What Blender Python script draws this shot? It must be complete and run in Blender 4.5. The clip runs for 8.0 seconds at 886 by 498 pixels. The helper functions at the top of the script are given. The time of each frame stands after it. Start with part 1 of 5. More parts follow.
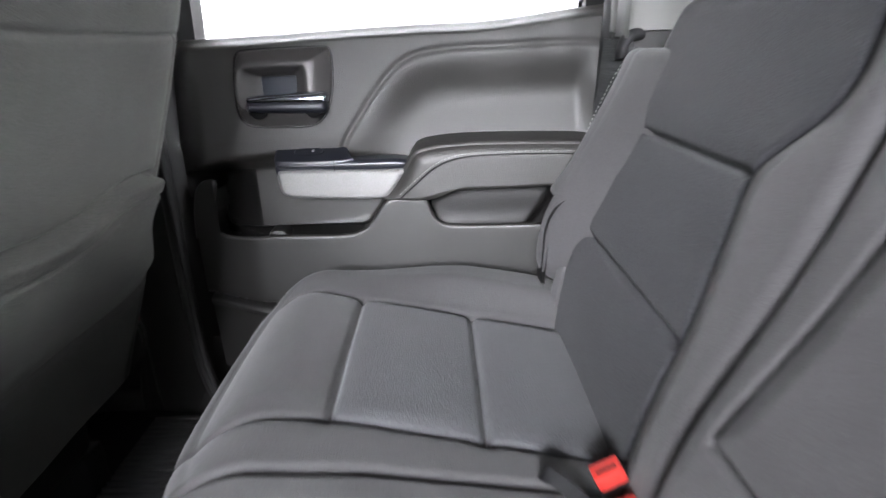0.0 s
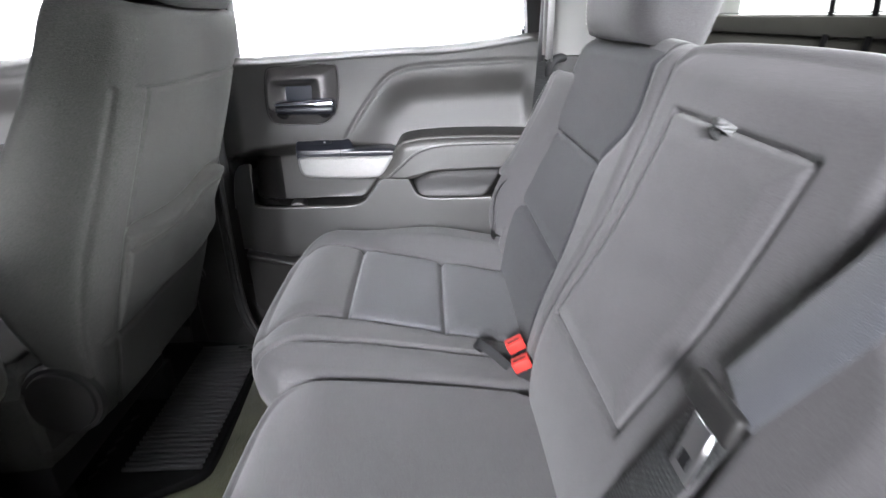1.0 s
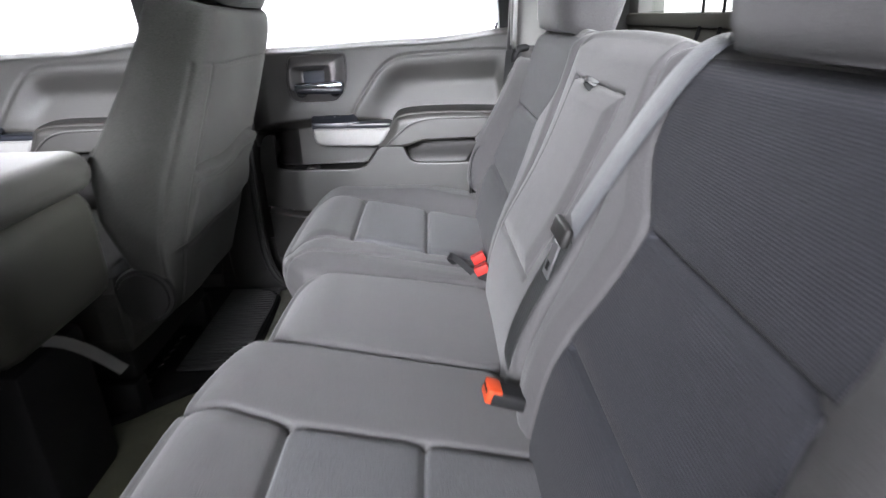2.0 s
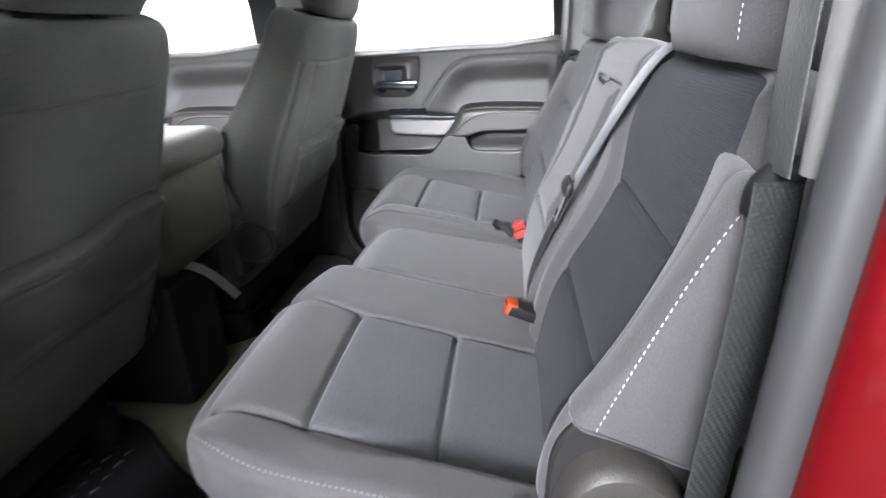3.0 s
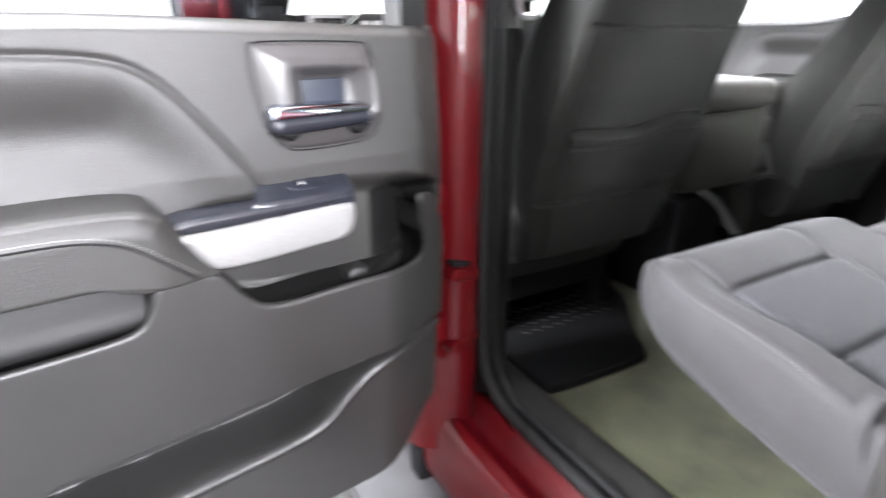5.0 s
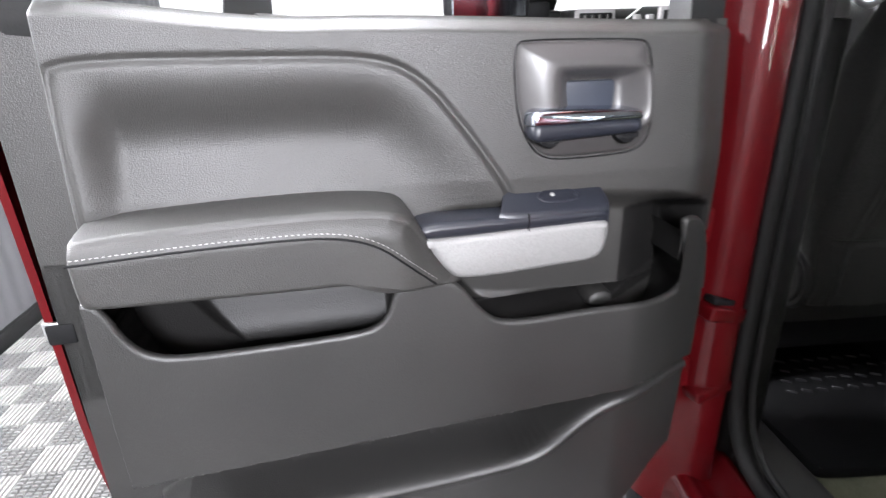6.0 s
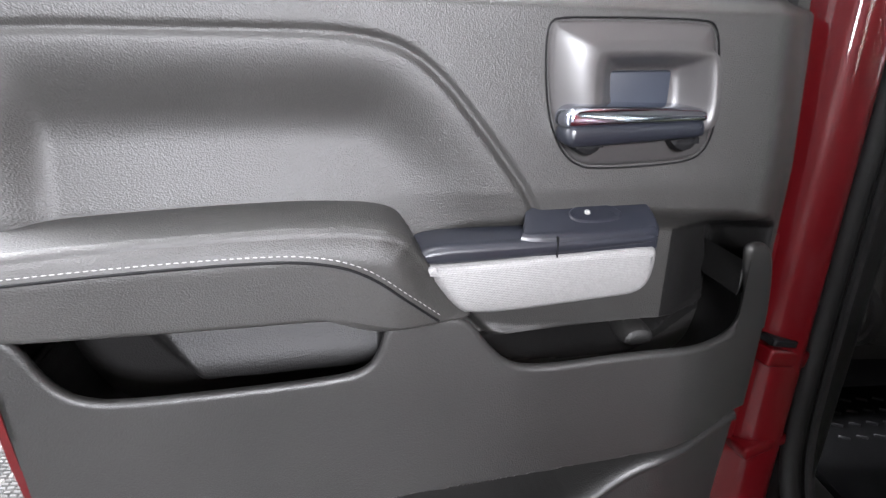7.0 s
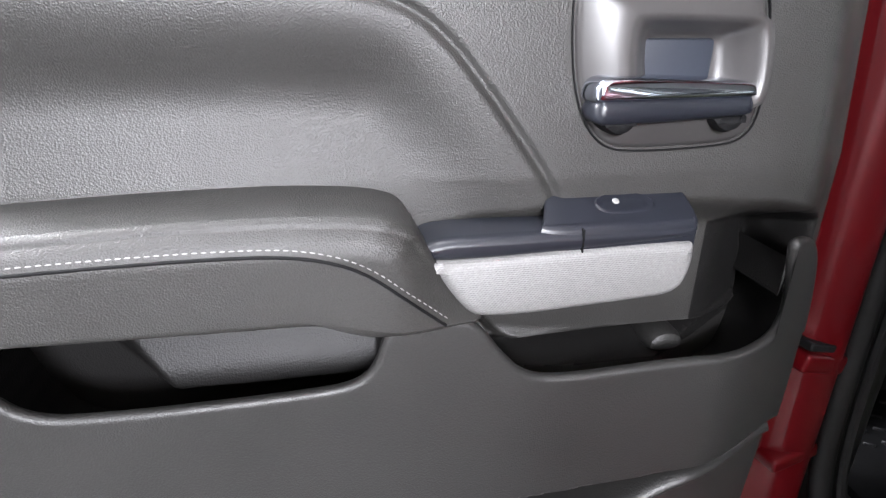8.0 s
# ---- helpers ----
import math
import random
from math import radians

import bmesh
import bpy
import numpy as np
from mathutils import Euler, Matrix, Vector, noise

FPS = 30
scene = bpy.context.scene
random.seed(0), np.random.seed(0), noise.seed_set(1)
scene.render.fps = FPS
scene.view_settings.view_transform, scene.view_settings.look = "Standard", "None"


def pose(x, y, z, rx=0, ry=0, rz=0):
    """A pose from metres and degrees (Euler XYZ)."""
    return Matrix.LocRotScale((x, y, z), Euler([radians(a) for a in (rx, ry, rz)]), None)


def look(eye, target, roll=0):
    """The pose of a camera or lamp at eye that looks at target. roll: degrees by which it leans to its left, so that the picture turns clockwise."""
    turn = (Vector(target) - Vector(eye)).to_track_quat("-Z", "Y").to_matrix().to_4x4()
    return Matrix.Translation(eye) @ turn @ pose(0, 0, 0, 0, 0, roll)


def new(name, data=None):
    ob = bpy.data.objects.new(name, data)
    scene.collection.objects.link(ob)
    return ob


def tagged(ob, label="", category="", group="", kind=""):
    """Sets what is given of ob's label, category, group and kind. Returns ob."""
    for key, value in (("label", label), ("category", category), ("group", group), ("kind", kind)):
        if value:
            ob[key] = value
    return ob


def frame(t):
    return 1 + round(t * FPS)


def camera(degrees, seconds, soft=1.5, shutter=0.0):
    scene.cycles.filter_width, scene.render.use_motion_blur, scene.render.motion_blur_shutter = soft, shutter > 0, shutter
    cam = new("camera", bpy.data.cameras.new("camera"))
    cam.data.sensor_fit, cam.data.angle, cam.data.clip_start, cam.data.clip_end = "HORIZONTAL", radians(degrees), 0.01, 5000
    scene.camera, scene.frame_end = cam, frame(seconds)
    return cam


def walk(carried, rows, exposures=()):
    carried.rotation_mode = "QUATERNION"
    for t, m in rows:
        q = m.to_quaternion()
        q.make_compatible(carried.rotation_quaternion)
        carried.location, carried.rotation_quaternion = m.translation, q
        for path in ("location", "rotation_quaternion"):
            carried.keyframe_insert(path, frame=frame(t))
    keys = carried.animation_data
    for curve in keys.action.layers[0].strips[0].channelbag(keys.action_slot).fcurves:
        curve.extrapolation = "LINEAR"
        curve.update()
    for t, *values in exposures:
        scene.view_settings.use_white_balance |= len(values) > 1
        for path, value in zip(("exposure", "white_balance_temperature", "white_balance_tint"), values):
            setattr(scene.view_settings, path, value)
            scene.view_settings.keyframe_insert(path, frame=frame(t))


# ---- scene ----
EXPOSURE = ((0.0, 1.04), (0.5, 1.12), (1.0, 1.36), (1.5, 1.24), (3.0, 1.12), (3.5, 1.17), (4.0, 1.35), (4.5, 1.40), (5.0, 1.40), (5.2, 1.30), (6.3, 0.81), (8.0, 0.80))
cam = camera(75.85, 8.0, soft=1.35, shutter=0.6)
PATH = [
    (0.0, 0.5237, -0.1720, 0.6895, 70.27, 1.85, -0.64),
    (0.5, 0.5333, -0.3510, 0.7642, 67.72, 1.40, -1.06),
    (1.0, 0.5495, -0.4935, 0.7838, 67.67, 1.82, -1.62),
    (1.5, 0.5670, -0.6396, 0.7755, 67.58, 2.00, -1.86),
    (2.8, 0.6254, -1.0416, 0.7799, 68.36, 1.73, 3.92),
    (3.0, 0.6385, -1.0738, 0.7799, 68.56, 1.76, 6.33),
    (3.5, 0.6917, -1.1327, 0.7651, 68.97, 1.01, 15.62),
    (4.0, 0.7802, -1.1647, 0.7525, 69.09, 0.63, 27.77),
    (4.5, 0.8498, -1.2199, 0.7301, 68.98, 0.30, 42.66),
    (4.7, 0.8591, -1.2664, 0.7189, 68.85, -0.33, 49.29),
    (5.0, 0.8495, -1.2881, 0.7147, 68.30, -0.12, 60.47),
    (5.2, 0.8481, -1.2829, 0.7124, 68.53, 0.79, 68.05),
    (6.3, 0.7293, -1.2832, 0.7163, 68.01, 0.76, 86.05),
    (6.5, 0.7003, -1.2780, 0.7079, 68.23, 0.40, 86.34),
    (7.0, 0.6514, -1.2654, 0.6929, 68.03, 0.05, 86.33),
    (7.5, 0.6103, -1.2680, 0.6748, 67.56, -0.15, 86.19),
    (8.0, 0.5906, -1.2701, 0.6692, 67.27, -0.38, 86.16),
]
walk(cam, [(r[0], pose(*r[1:])) for r in PATH], exposures=EXPOSURE)

# ---- world and light ----
world = bpy.data.worlds.new("world")
scene.world = world
world.use_nodes = True
world.node_tree.nodes["Background"].inputs[0].default_value = (0.95, 0.98, 1.0, 1)
world.node_tree.nodes["Background"].inputs[1].default_value = 0.1


def area_lamp(name, at, target, size_x, size_y, watts, color=(1, 1, 1), spread=180):
    data = bpy.data.lights.new(name, "AREA")
    data.shape, data.size, data.size_y, data.energy, data.color = "RECTANGLE", size_x, size_y, watts, color
    data.spread = radians(spread)
    ob = new(name, data)
    ob.matrix_world = look(at, target)
    return tagged(ob, "added booth lamp, out of view", "lamp", kind="structure")


LAMP = 480
COOL = (0.955, 0.965, 1.04)
# Lamps added out of view, placed to balance the light in the cab.
area_lamp("added_booth_light", (-0.6, -1.35, 2.55), (-0.6, -3.1, 1.9), 2.2, 0.4, LAMP * 0.30, COOL)
# Narrow beam added to reach the far door more than the near cushion.
area_lamp("added_booth_light", (-0.1, -3.05, 1.62), (0.05, 0.8, 0.80), 0.9, 0.8, LAMP * 0.165, COOL, 66)
for lx in (-2.2, 0.3):
    area_lamp("added_booth_light", (lx, 2.0, 2.55), (lx, 3.1, 1.7), 2.2, 0.4, LAMP * 0.35, COOL)
# Added rear lamp, offset so the driver seat and near jamb stay dark.
area_lamp("added_booth_light", (3.6, -1.32, 1.75), (0.2, -0.6, 0.75), 0.8, 0.7, LAMP * 0.42, COOL)
area_lamp("added_booth_light", (4.3, 0.5, 1.65), (0.5, 0.4, 0.9), 2.0, 0.7, LAMP * 0.10, COOL)


# ---- materials ----
def material(name, color, rough=0.5, metal=0.0, coat=0.0, sheen=0.0, spec=0.5,
             vary=0.12, vary_scale=6.0, bumps=(), rough_vary=0.0, speck=None):
    """A Principled material: large soft tone variation, optional fine speckle, and bump layers (kind, scale, strength, distance)."""
    m = bpy.data.materials.new(name)
    m.use_nodes = True
    nt = m.node_tree
    b = nt.nodes["Principled BSDF"]
    b.inputs["Roughness"].default_value = rough
    b.inputs["Metallic"].default_value = metal
    b.inputs["Coat Weight"].default_value = coat
    b.inputs["Coat Roughness"].default_value = 0.05
    b.inputs["Sheen Weight"].default_value = sheen
    b.inputs["Sheen Roughness"].default_value = 0.5
    b.inputs["Specular IOR Level"].default_value = spec
    tc = nt.nodes.new("ShaderNodeTexCoord")
    big = nt.nodes.new("ShaderNodeTexNoise")
    big.inputs["Scale"].default_value = vary_scale
    big.inputs["Detail"].default_value = 4
    nt.links.new(tc.outputs["Object"], big.inputs["Vector"])
    ramp = nt.nodes.new("ShaderNodeMapRange")
    ramp.inputs["From Min"].default_value, ramp.inputs["From Max"].default_value = 0.3, 0.7
    ramp.inputs["To Min"].default_value, ramp.inputs["To Max"].default_value = 1 - vary, 1 + vary
    nt.links.new(big.outputs["Fac"], ramp.inputs["Value"])
    mul = nt.nodes.new("ShaderNodeVectorMath")
    mul.operation = "SCALE"
    mul.inputs[0].default_value = color
    nt.links.new(ramp.outputs["Result"], mul.inputs["Scale"])
    out = mul.outputs["Vector"]
    if speck:
        fine = nt.nodes.new("ShaderNodeTexNoise")
        fine.inputs["Scale"].default_value = speck[0]
        fine.inputs["Detail"].default_value = 3
        nt.links.new(tc.outputs["Object"], fine.inputs["Vector"])
        r2 = nt.nodes.new("ShaderNodeMapRange")
        r2.inputs["From Min"].default_value, r2.inputs["From Max"].default_value = 0.3, 0.7
        r2.inputs["To Min"].default_value, r2.inputs["To Max"].default_value = 1 - speck[1], 1 + speck[1]
        nt.links.new(fine.outputs["Fac"], r2.inputs["Value"])
        m2 = nt.nodes.new("ShaderNodeVectorMath")
        m2.operation = "SCALE"
        nt.links.new(out, m2.inputs[0])
        nt.links.new(r2.outputs["Result"], m2.inputs["Scale"])
        out = m2.outputs["Vector"]
    nt.links.new(out, b.inputs["Base Color"])
    if rough_vary:
        r3 = nt.nodes.new("ShaderNodeMapRange")
        r3.inputs["From Min"].default_value, r3.inputs["From Max"].default_value = 0.3, 0.7
        r3.inputs["To Min"].default_value, r3.inputs["To Max"].default_value = rough - rough_vary, rough + rough_vary
        nt.links.new(big.outputs["Fac"], r3.inputs["Value"])
        nt.links.new(r3.outputs["Result"], b.inputs["Roughness"])
    last = None
    for kind, scale, strength, dist in bumps:
        if kind == "noise":
            tex = nt.nodes.new("ShaderNodeTexNoise")
            tex.inputs["Detail"].default_value = 3
            height = tex.outputs["Fac"]
        elif kind == "grain":
            tex = nt.nodes.new("ShaderNodeTexVoronoi")
            tex.feature = "F1"
            height = tex.outputs["Distance"]
        else:
            tex = nt.nodes.new("ShaderNodeTexWave")
            tex.bands_direction = kind.upper()
            height = tex.outputs["Fac"]
        tex.inputs["Scale"].default_value = scale
        nt.links.new(tc.outputs["Object"], tex.inputs["Vector"])
        bump = nt.nodes.new("ShaderNodeBump")
        bump.inputs["Strength"].default_value = strength
        bump.inputs["Distance"].default_value = dist
        nt.links.new(height, bump.inputs["Height"])
        if last:
            nt.links.new(last.outputs["Normal"], bump.inputs["Normal"])
        last = bump
    if last:
        nt.links.new(last.outputs["Normal"], b.inputs["Normal"])
    return m


CLOTH = material("grey seat cloth", (0.0352, 0.0340, 0.0352), 0.8, sheen=0.08, spec=0.3, vary=0.09, vary_scale=5, speck=(520, 0.17),
                 bumps=(("grain", 600, 0.4, 0.0007), ("noise", 14, 0.28, 0.004)))
CLOTH_DARK = material("blue grey insert cloth", (0.0375, 0.0380, 0.0408), 0.8, sheen=0.06, spec=0.3, vary=0.07, speck=(420, 0.22),
                      bumps=(("grain", 460, 0.5, 0.0009), ("noise", 12, 0.26, 0.004)))
# Back inserts: one cloth in two tones, near darkened as shade, far lit.
CLOTH_NEAR_SHADED = material("ribbed navy insert cloth darkened as near-side shade", (0.0095, 0.0098, 0.0130), 0.85, sheen=0.02, spec=0.25, vary=0.08, speck=(600, 0.35),
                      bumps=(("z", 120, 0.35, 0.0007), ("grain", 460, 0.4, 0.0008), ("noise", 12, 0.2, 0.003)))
CLOTH_FAR_LIT = material("slate insert cloth lightened as far-side light", (0.0200, 0.0202, 0.0225), 0.85, sheen=0.03, spec=0.25, vary=0.08, speck=(560, 0.35),
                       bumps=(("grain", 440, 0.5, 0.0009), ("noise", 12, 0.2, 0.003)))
CLOTH_FRONT = material("charcoal seat cloth", (0.0235, 0.0235, 0.0215), 0.85, sheen=0.03, spec=0.22, vary=0.10, speck=(480, 0.28),
                       bumps=(("grain", 560, 0.5, 0.0008), ("noise", 9, 0.4, 0.006)))
DOOR_SKIN = material("grained dark door vinyl", (0.0208, 0.0200, 0.0184), 0.47, spec=0.60, vary=0.14, vary_scale=5, rough_vary=0.06, speck=(800, 0.2),
                     bumps=(("grain", 740, 0.60, 0.0005), ("noise", 1200, 0.25, 0.0002)))
DOOR_LOW = material("moulded dark door plastic", (0.0150, 0.0145, 0.0137), 0.46, spec=0.58, vary=0.16, vary_scale=5, rough_vary=0.07, speck=(800, 0.2),
                    bumps=(("grain", 640, 0.5, 0.0005), ("noise", 14, 0.15, 0.002)))
BEZEL = material("satin grey plastic", (0.0440, 0.0415, 0.0410), 0.36, spec=0.5, vary=0.04, bumps=(("noise", 1400, 0.08, 0.0002),))
GLOSS = material("blue black trim plastic", (0.0115, 0.0128, 0.0180), 0.34, spec=0.5, vary=0.06, bumps=(("noise", 1200, 0.12, 0.0002),))
PLATE = material("slate blue plastic", (0.024, 0.028, 0.038), 0.55, spec=0.3, vary=0.04, bumps=(("noise", 1500, 0.1, 0.0002),))
SILVER = material("woven silver trim", (0.188, 0.185, 0.182), 0.42, metal=0.1, vary=0.03, speck=(600, 0.12),
                  bumps=(("z", 190, 0.35, 0.0006), ("diagonal", 230, 0.25, 0.0005)))
CHROME = material("chrome", (0.50, 0.53, 0.60), 0.10, metal=1.0, vary=0.02)
PAINT = material("metallic red paint", (0.0720, 0.0015, 0.0030), 0.40, metal=0.1, coat=0.45, spec=0.12, vary=0.05, vary_scale=3, speck=(2500, 0.1),
                 bumps=(("noise", 9, 0.04, 0.004),))
RUBBER = material("black rubber seal", (0.012, 0.012, 0.012), 0.6, spec=0.25, vary=0.15, bumps=(("noise", 300, 0.2, 0.0006),))
TRIM_GREY = material("pale grey pillar trim", (0.085, 0.0835, 0.080), 0.55, vary=0.05, bumps=(("grain", 600, 0.25, 0.0005),))
TRIM_DARK = material("dark trim plastic", (0.0095, 0.0092, 0.009), 0.5, spec=0.25, vary=0.1, bumps=(("grain", 500, 0.3, 0.0006),))
SILL = material("scuffed grey sill plastic", (0.030, 0.0295, 0.028), 0.55, spec=0.35, vary=0.18, vary_scale=12, bumps=(("grain", 420, 0.4, 0.0006),))
SEAL_GREY = material("soft grey weatherstrip", (0.0225, 0.0225, 0.0232), 0.55, spec=0.22, vary=0.1, vary_scale=9, bumps=(("noise", 200, 0.15, 0.0005),))
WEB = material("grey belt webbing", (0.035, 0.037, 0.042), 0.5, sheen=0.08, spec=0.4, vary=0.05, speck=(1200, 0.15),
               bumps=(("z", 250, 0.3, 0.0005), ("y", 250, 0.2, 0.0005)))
# Darker webbing copy, standing for shade on the shoulder belt's lower run.
WEB_DARK = material("ribbed belt webbing toned down as shade", (0.0185, 0.0195, 0.0195), 0.5, spec=0.35, vary=0.05, speck=(600, 0.25),
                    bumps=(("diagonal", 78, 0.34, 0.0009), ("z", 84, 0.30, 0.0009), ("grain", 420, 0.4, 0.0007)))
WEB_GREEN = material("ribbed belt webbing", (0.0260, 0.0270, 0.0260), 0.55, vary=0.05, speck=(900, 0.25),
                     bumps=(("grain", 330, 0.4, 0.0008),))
BLACK = material("matt black plastic", (0.006, 0.006, 0.0065), 0.65, spec=0.14, vary=0.1, bumps=(("noise", 500, 0.2, 0.0005),))
GREY_PLASTIC = material("dark grey plastic", (0.0215, 0.0205, 0.0185), 0.47, spec=0.42, vary=0.08, speck=(700, 0.15), bumps=(("grain", 600, 0.4, 0.0006),))
ORANGE_BUTTON = material("orange buckle button", (0.30, 0.035, 0.010), 0.5, spec=0.2, vary=0.05)
RED_BUTTON = material("red buckle button", (0.28, 0.018, 0.014), 0.5, spec=0.2, vary=0.05)
CONSOLE = material("olive grey console plastic", (0.030, 0.030, 0.0245), 0.5, vary=0.08, bumps=(("grain", 500, 0.3, 0.0006),))
LID = material("padded grey vinyl", (0.034, 0.0335, 0.030), 0.5, spec=0.4, vary=0.06, bumps=(("grain", 420, 0.4, 0.0006),))
REAR_TRIM = material("olive grey rear trim", (0.085, 0.083, 0.070), 0.7, spec=0.3, vary=0.08, bumps=(("grain", 420, 0.4, 0.0006),))
CARPET = material("olive grey carpet", (0.0640, 0.0665, 0.0385), 1.0, sheen=0.15, spec=0.1, vary=0.3, vary_scale=11, speck=(420, 0.45),
                  bumps=(("noise", 380, 0.9, 0.003), ("noise", 60, 0.4, 0.004)))
MAT = material("black rubber floor mat", (0.0042, 0.0042, 0.0044), 0.65, spec=0.10, vary=0.2, bumps=(("noise", 260, 0.3, 0.0008),))
# Rib colour raised far above the mat to stand for light on it.
RIB = material("rubber rib lightened as if lit", (0.030, 0.030, 0.0305), 0.6, spec=0.2, vary=0.2)
TREAD = material("glossy black rubber", (0.0115, 0.0115, 0.012), 0.5, spec=0.25, vary=0.2)
THREAD = material("white stitching thread", (0.2730, 0.2697, 0.2600), 0.7, vary=0.06)
THREAD_SOFT = material("pale grey thread", (0.1105, 0.1092, 0.1073), 0.8, vary=0.08)
HEADLINER = material("light grey headliner", (0.60, 0.59, 0.565), 0.95, vary=0.04, bumps=(("noise", 500, 0.3, 0.0006),))
TAG = material("pale webbing strap", (0.0672, 0.0664, 0.0638), 0.7, vary=0.08, bumps=(("x", 300, 0.3, 0.0005),))
# Dark tone added to cut the light coming off parts of the near wall.
WALL_DIM = material("charcoal tone for light-cutting walls", (0.09, 0.09, 0.095), 0.9, vary=0.1, vary_scale=2, bumps=(("x", 3, 0.3, 0.02),))
WALL = material("white booth wall", (0.78, 0.78, 0.77), 0.8, vary=0.03, vary_scale=1.5, bumps=(("noise", 60, 0.1, 0.001),))
TILE = material("light grey vented floor tile", (0.3328, 0.3290, 0.3136), 0.5, vary=0.07, vary_scale=5, bumps=(("noise", 200, 0.15, 0.0006),))
TILE_DARK = material("mid grey vented floor tile", (0.1920, 0.1920, 0.1856), 0.5, vary=0.07, vary_scale=5, bumps=(("noise", 200, 0.15, 0.0006),))
STEP = material("grey step bar coating", (0.085, 0.085, 0.088), 0.5, vary=0.15, vary_scale=14, bumps=(("noise", 300, 0.4, 0.001),))
STEEL = material("bare steel", (0.55, 0.55, 0.56), 0.3, metal=1.0, vary=0.1, vary_scale=20)


def glass(name, tint, rough=0.0):
    m = bpy.data.materials.new(name)
    m.use_nodes = True
    b = m.node_tree.nodes["Principled BSDF"]
    b.inputs["Base Color"].default_value = (*tint, 1)
    b.inputs["Transmission Weight"].default_value = 1.0
    b.inputs["Roughness"].default_value = rough
    b.inputs["IOR"].default_value = 1.02
    return m


# Black that stands for shade inside the bins and the pull pocket.
POCKET_SHADE = material("black tone for shade in the door pockets", (0.0080, 0.0077, 0.0075), 0.42, spec=0.18, vary=0.1, bumps=(("grain", 640, 0.4, 0.0005),))
STICKER = material("faded clear sticker edge", (0.17, 0.06, 0.06), 0.5, vary=0.3, vary_scale=60)


GLASS = glass("clear window glass", (0.97, 0.98, 0.97))
GLASS_GREEN = glass("green tinted rear glass", (0.88, 0.92, 0.86))


# ---- building helpers ----
def thing(name, label, category, at=(0, 0, 0), turn=0.0, group="", kind=""):
    ob = new(name)
    ob.empty_display_size = 0.05
    ob.location = at
    ob.rotation_euler = (0, 0, radians(turn))
    return tagged(ob, label, category, group, kind)


def mesh_part(name, verts, faces, mats, parent=None, label="", indices=None, sharp=40):
    me = bpy.data.meshes.new(name)
    me.from_pydata([tuple(v) for v in verts], [], [tuple(f) for f in faces])
    if len(faces) < 30000:
        bm = bmesh.new()
        bm.from_mesh(me)
        bmesh.ops.recalc_face_normals(bm, faces=bm.faces)
        bm.to_mesh(me)
        bm.free()
    for m in (mats if isinstance(mats, (list, tuple)) else [mats]):
        me.materials.append(m)
    if indices is not None:
        me.polygons.foreach_set("material_index", np.asarray(indices, dtype=np.int32))
    me.polygons.foreach_set("use_smooth", np.ones(len(me.polygons), dtype=bool))
    if sharp:
        me.set_sharp_from_angle(angle=radians(sharp))
    me.update()
    ob = new(name, me)
    if parent:
        ob.parent = parent
    if label:
        ob["label"] = label
    return ob


def part(name, bm, mat, parent=None, label="", sharp=40):
    """Links a bmesh as one mesh object under a thing or part."""
    me = bpy.data.meshes.new(name)
    bmesh.ops.recalc_face_normals(bm, faces=bm.faces)
    bm.to_mesh(me)
    bm.free()
    me.materials.append(mat)
    me.polygons.foreach_set("use_smooth", np.ones(len(me.polygons), dtype=bool))
    me.set_sharp_from_angle(angle=radians(sharp))
    ob = new(name, me)
    if parent:
        ob.parent = parent
    if label:
        ob["label"] = label
    return ob


def rbox(x0, x1, y0, y1, z0, z1, r=0.004, seg=2, m=None):
    bm = bmesh.new()
    bmesh.ops.create_cube(bm, size=1.0)
    for v in bm.verts:
        v.co = Vector(((x0 + x1) / 2 + v.co.x * (x1 - x0), (y0 + y1) / 2 + v.co.y * (y1 - y0), (z0 + z1) / 2 + v.co.z * (z1 - z0)))
    if r > 0:
        r = min(r, 0.49 * min(abs(x1 - x0), abs(y1 - y0), abs(z1 - z0)))
        bmesh.ops.bevel(bm, geom=bm.edges[:], offset=r, segments=seg, profile=0.5, affect="EDGES")
    if m is not None:
        bmesh.ops.transform(bm, matrix=m, verts=bm.verts)
    return bm


def smooth(t):
    t = np.clip(t, 0, 1)
    return t * t * (3 - 2 * t)


def chaikin(pts, times=2, closed=True):
    p = np.array(pts, float)
    for _ in range(times):
        q = np.roll(p, -1, 0) if closed else p[1:]
        a = p if closed else p[:-1]
        n = np.empty((2 * len(a), p.shape[1]))
        n[0::2], n[1::2] = 0.75 * a + 0.25 * q, 0.25 * a + 0.75 * q
        p = n if closed else np.vstack([p[:1], n, p[-1:]])
    return p


def resample(pts, n, closed=True):
    p = np.vstack([pts, pts[:1]]) if closed else np.asarray(pts, float)
    d = np.r_[0, np.cumsum(np.linalg.norm(np.diff(p, axis=0), axis=1))]
    s = np.linspace(0, d[-1], n, endpoint=not closed)
    return np.stack([np.interp(s, d, p[:, k]) for k in range(p.shape[1])], 1)


def inset(p, d):
    """A closed smooth outline moved inwards by d."""
    t = np.roll(p, -1, 0) - np.roll(p, 1, 0)
    t /= np.linalg.norm(t, axis=1)[:, None] + 1e-9
    area = 0.5 * np.sum(p[:, 0] * np.roll(p[:, 1], -1) - np.roll(p[:, 0], -1) * p[:, 1])
    nrm = np.stack([-t[:, 1], t[:, 0]], 1) * (1 if area > 0 else -1)
    return p + nrm * d


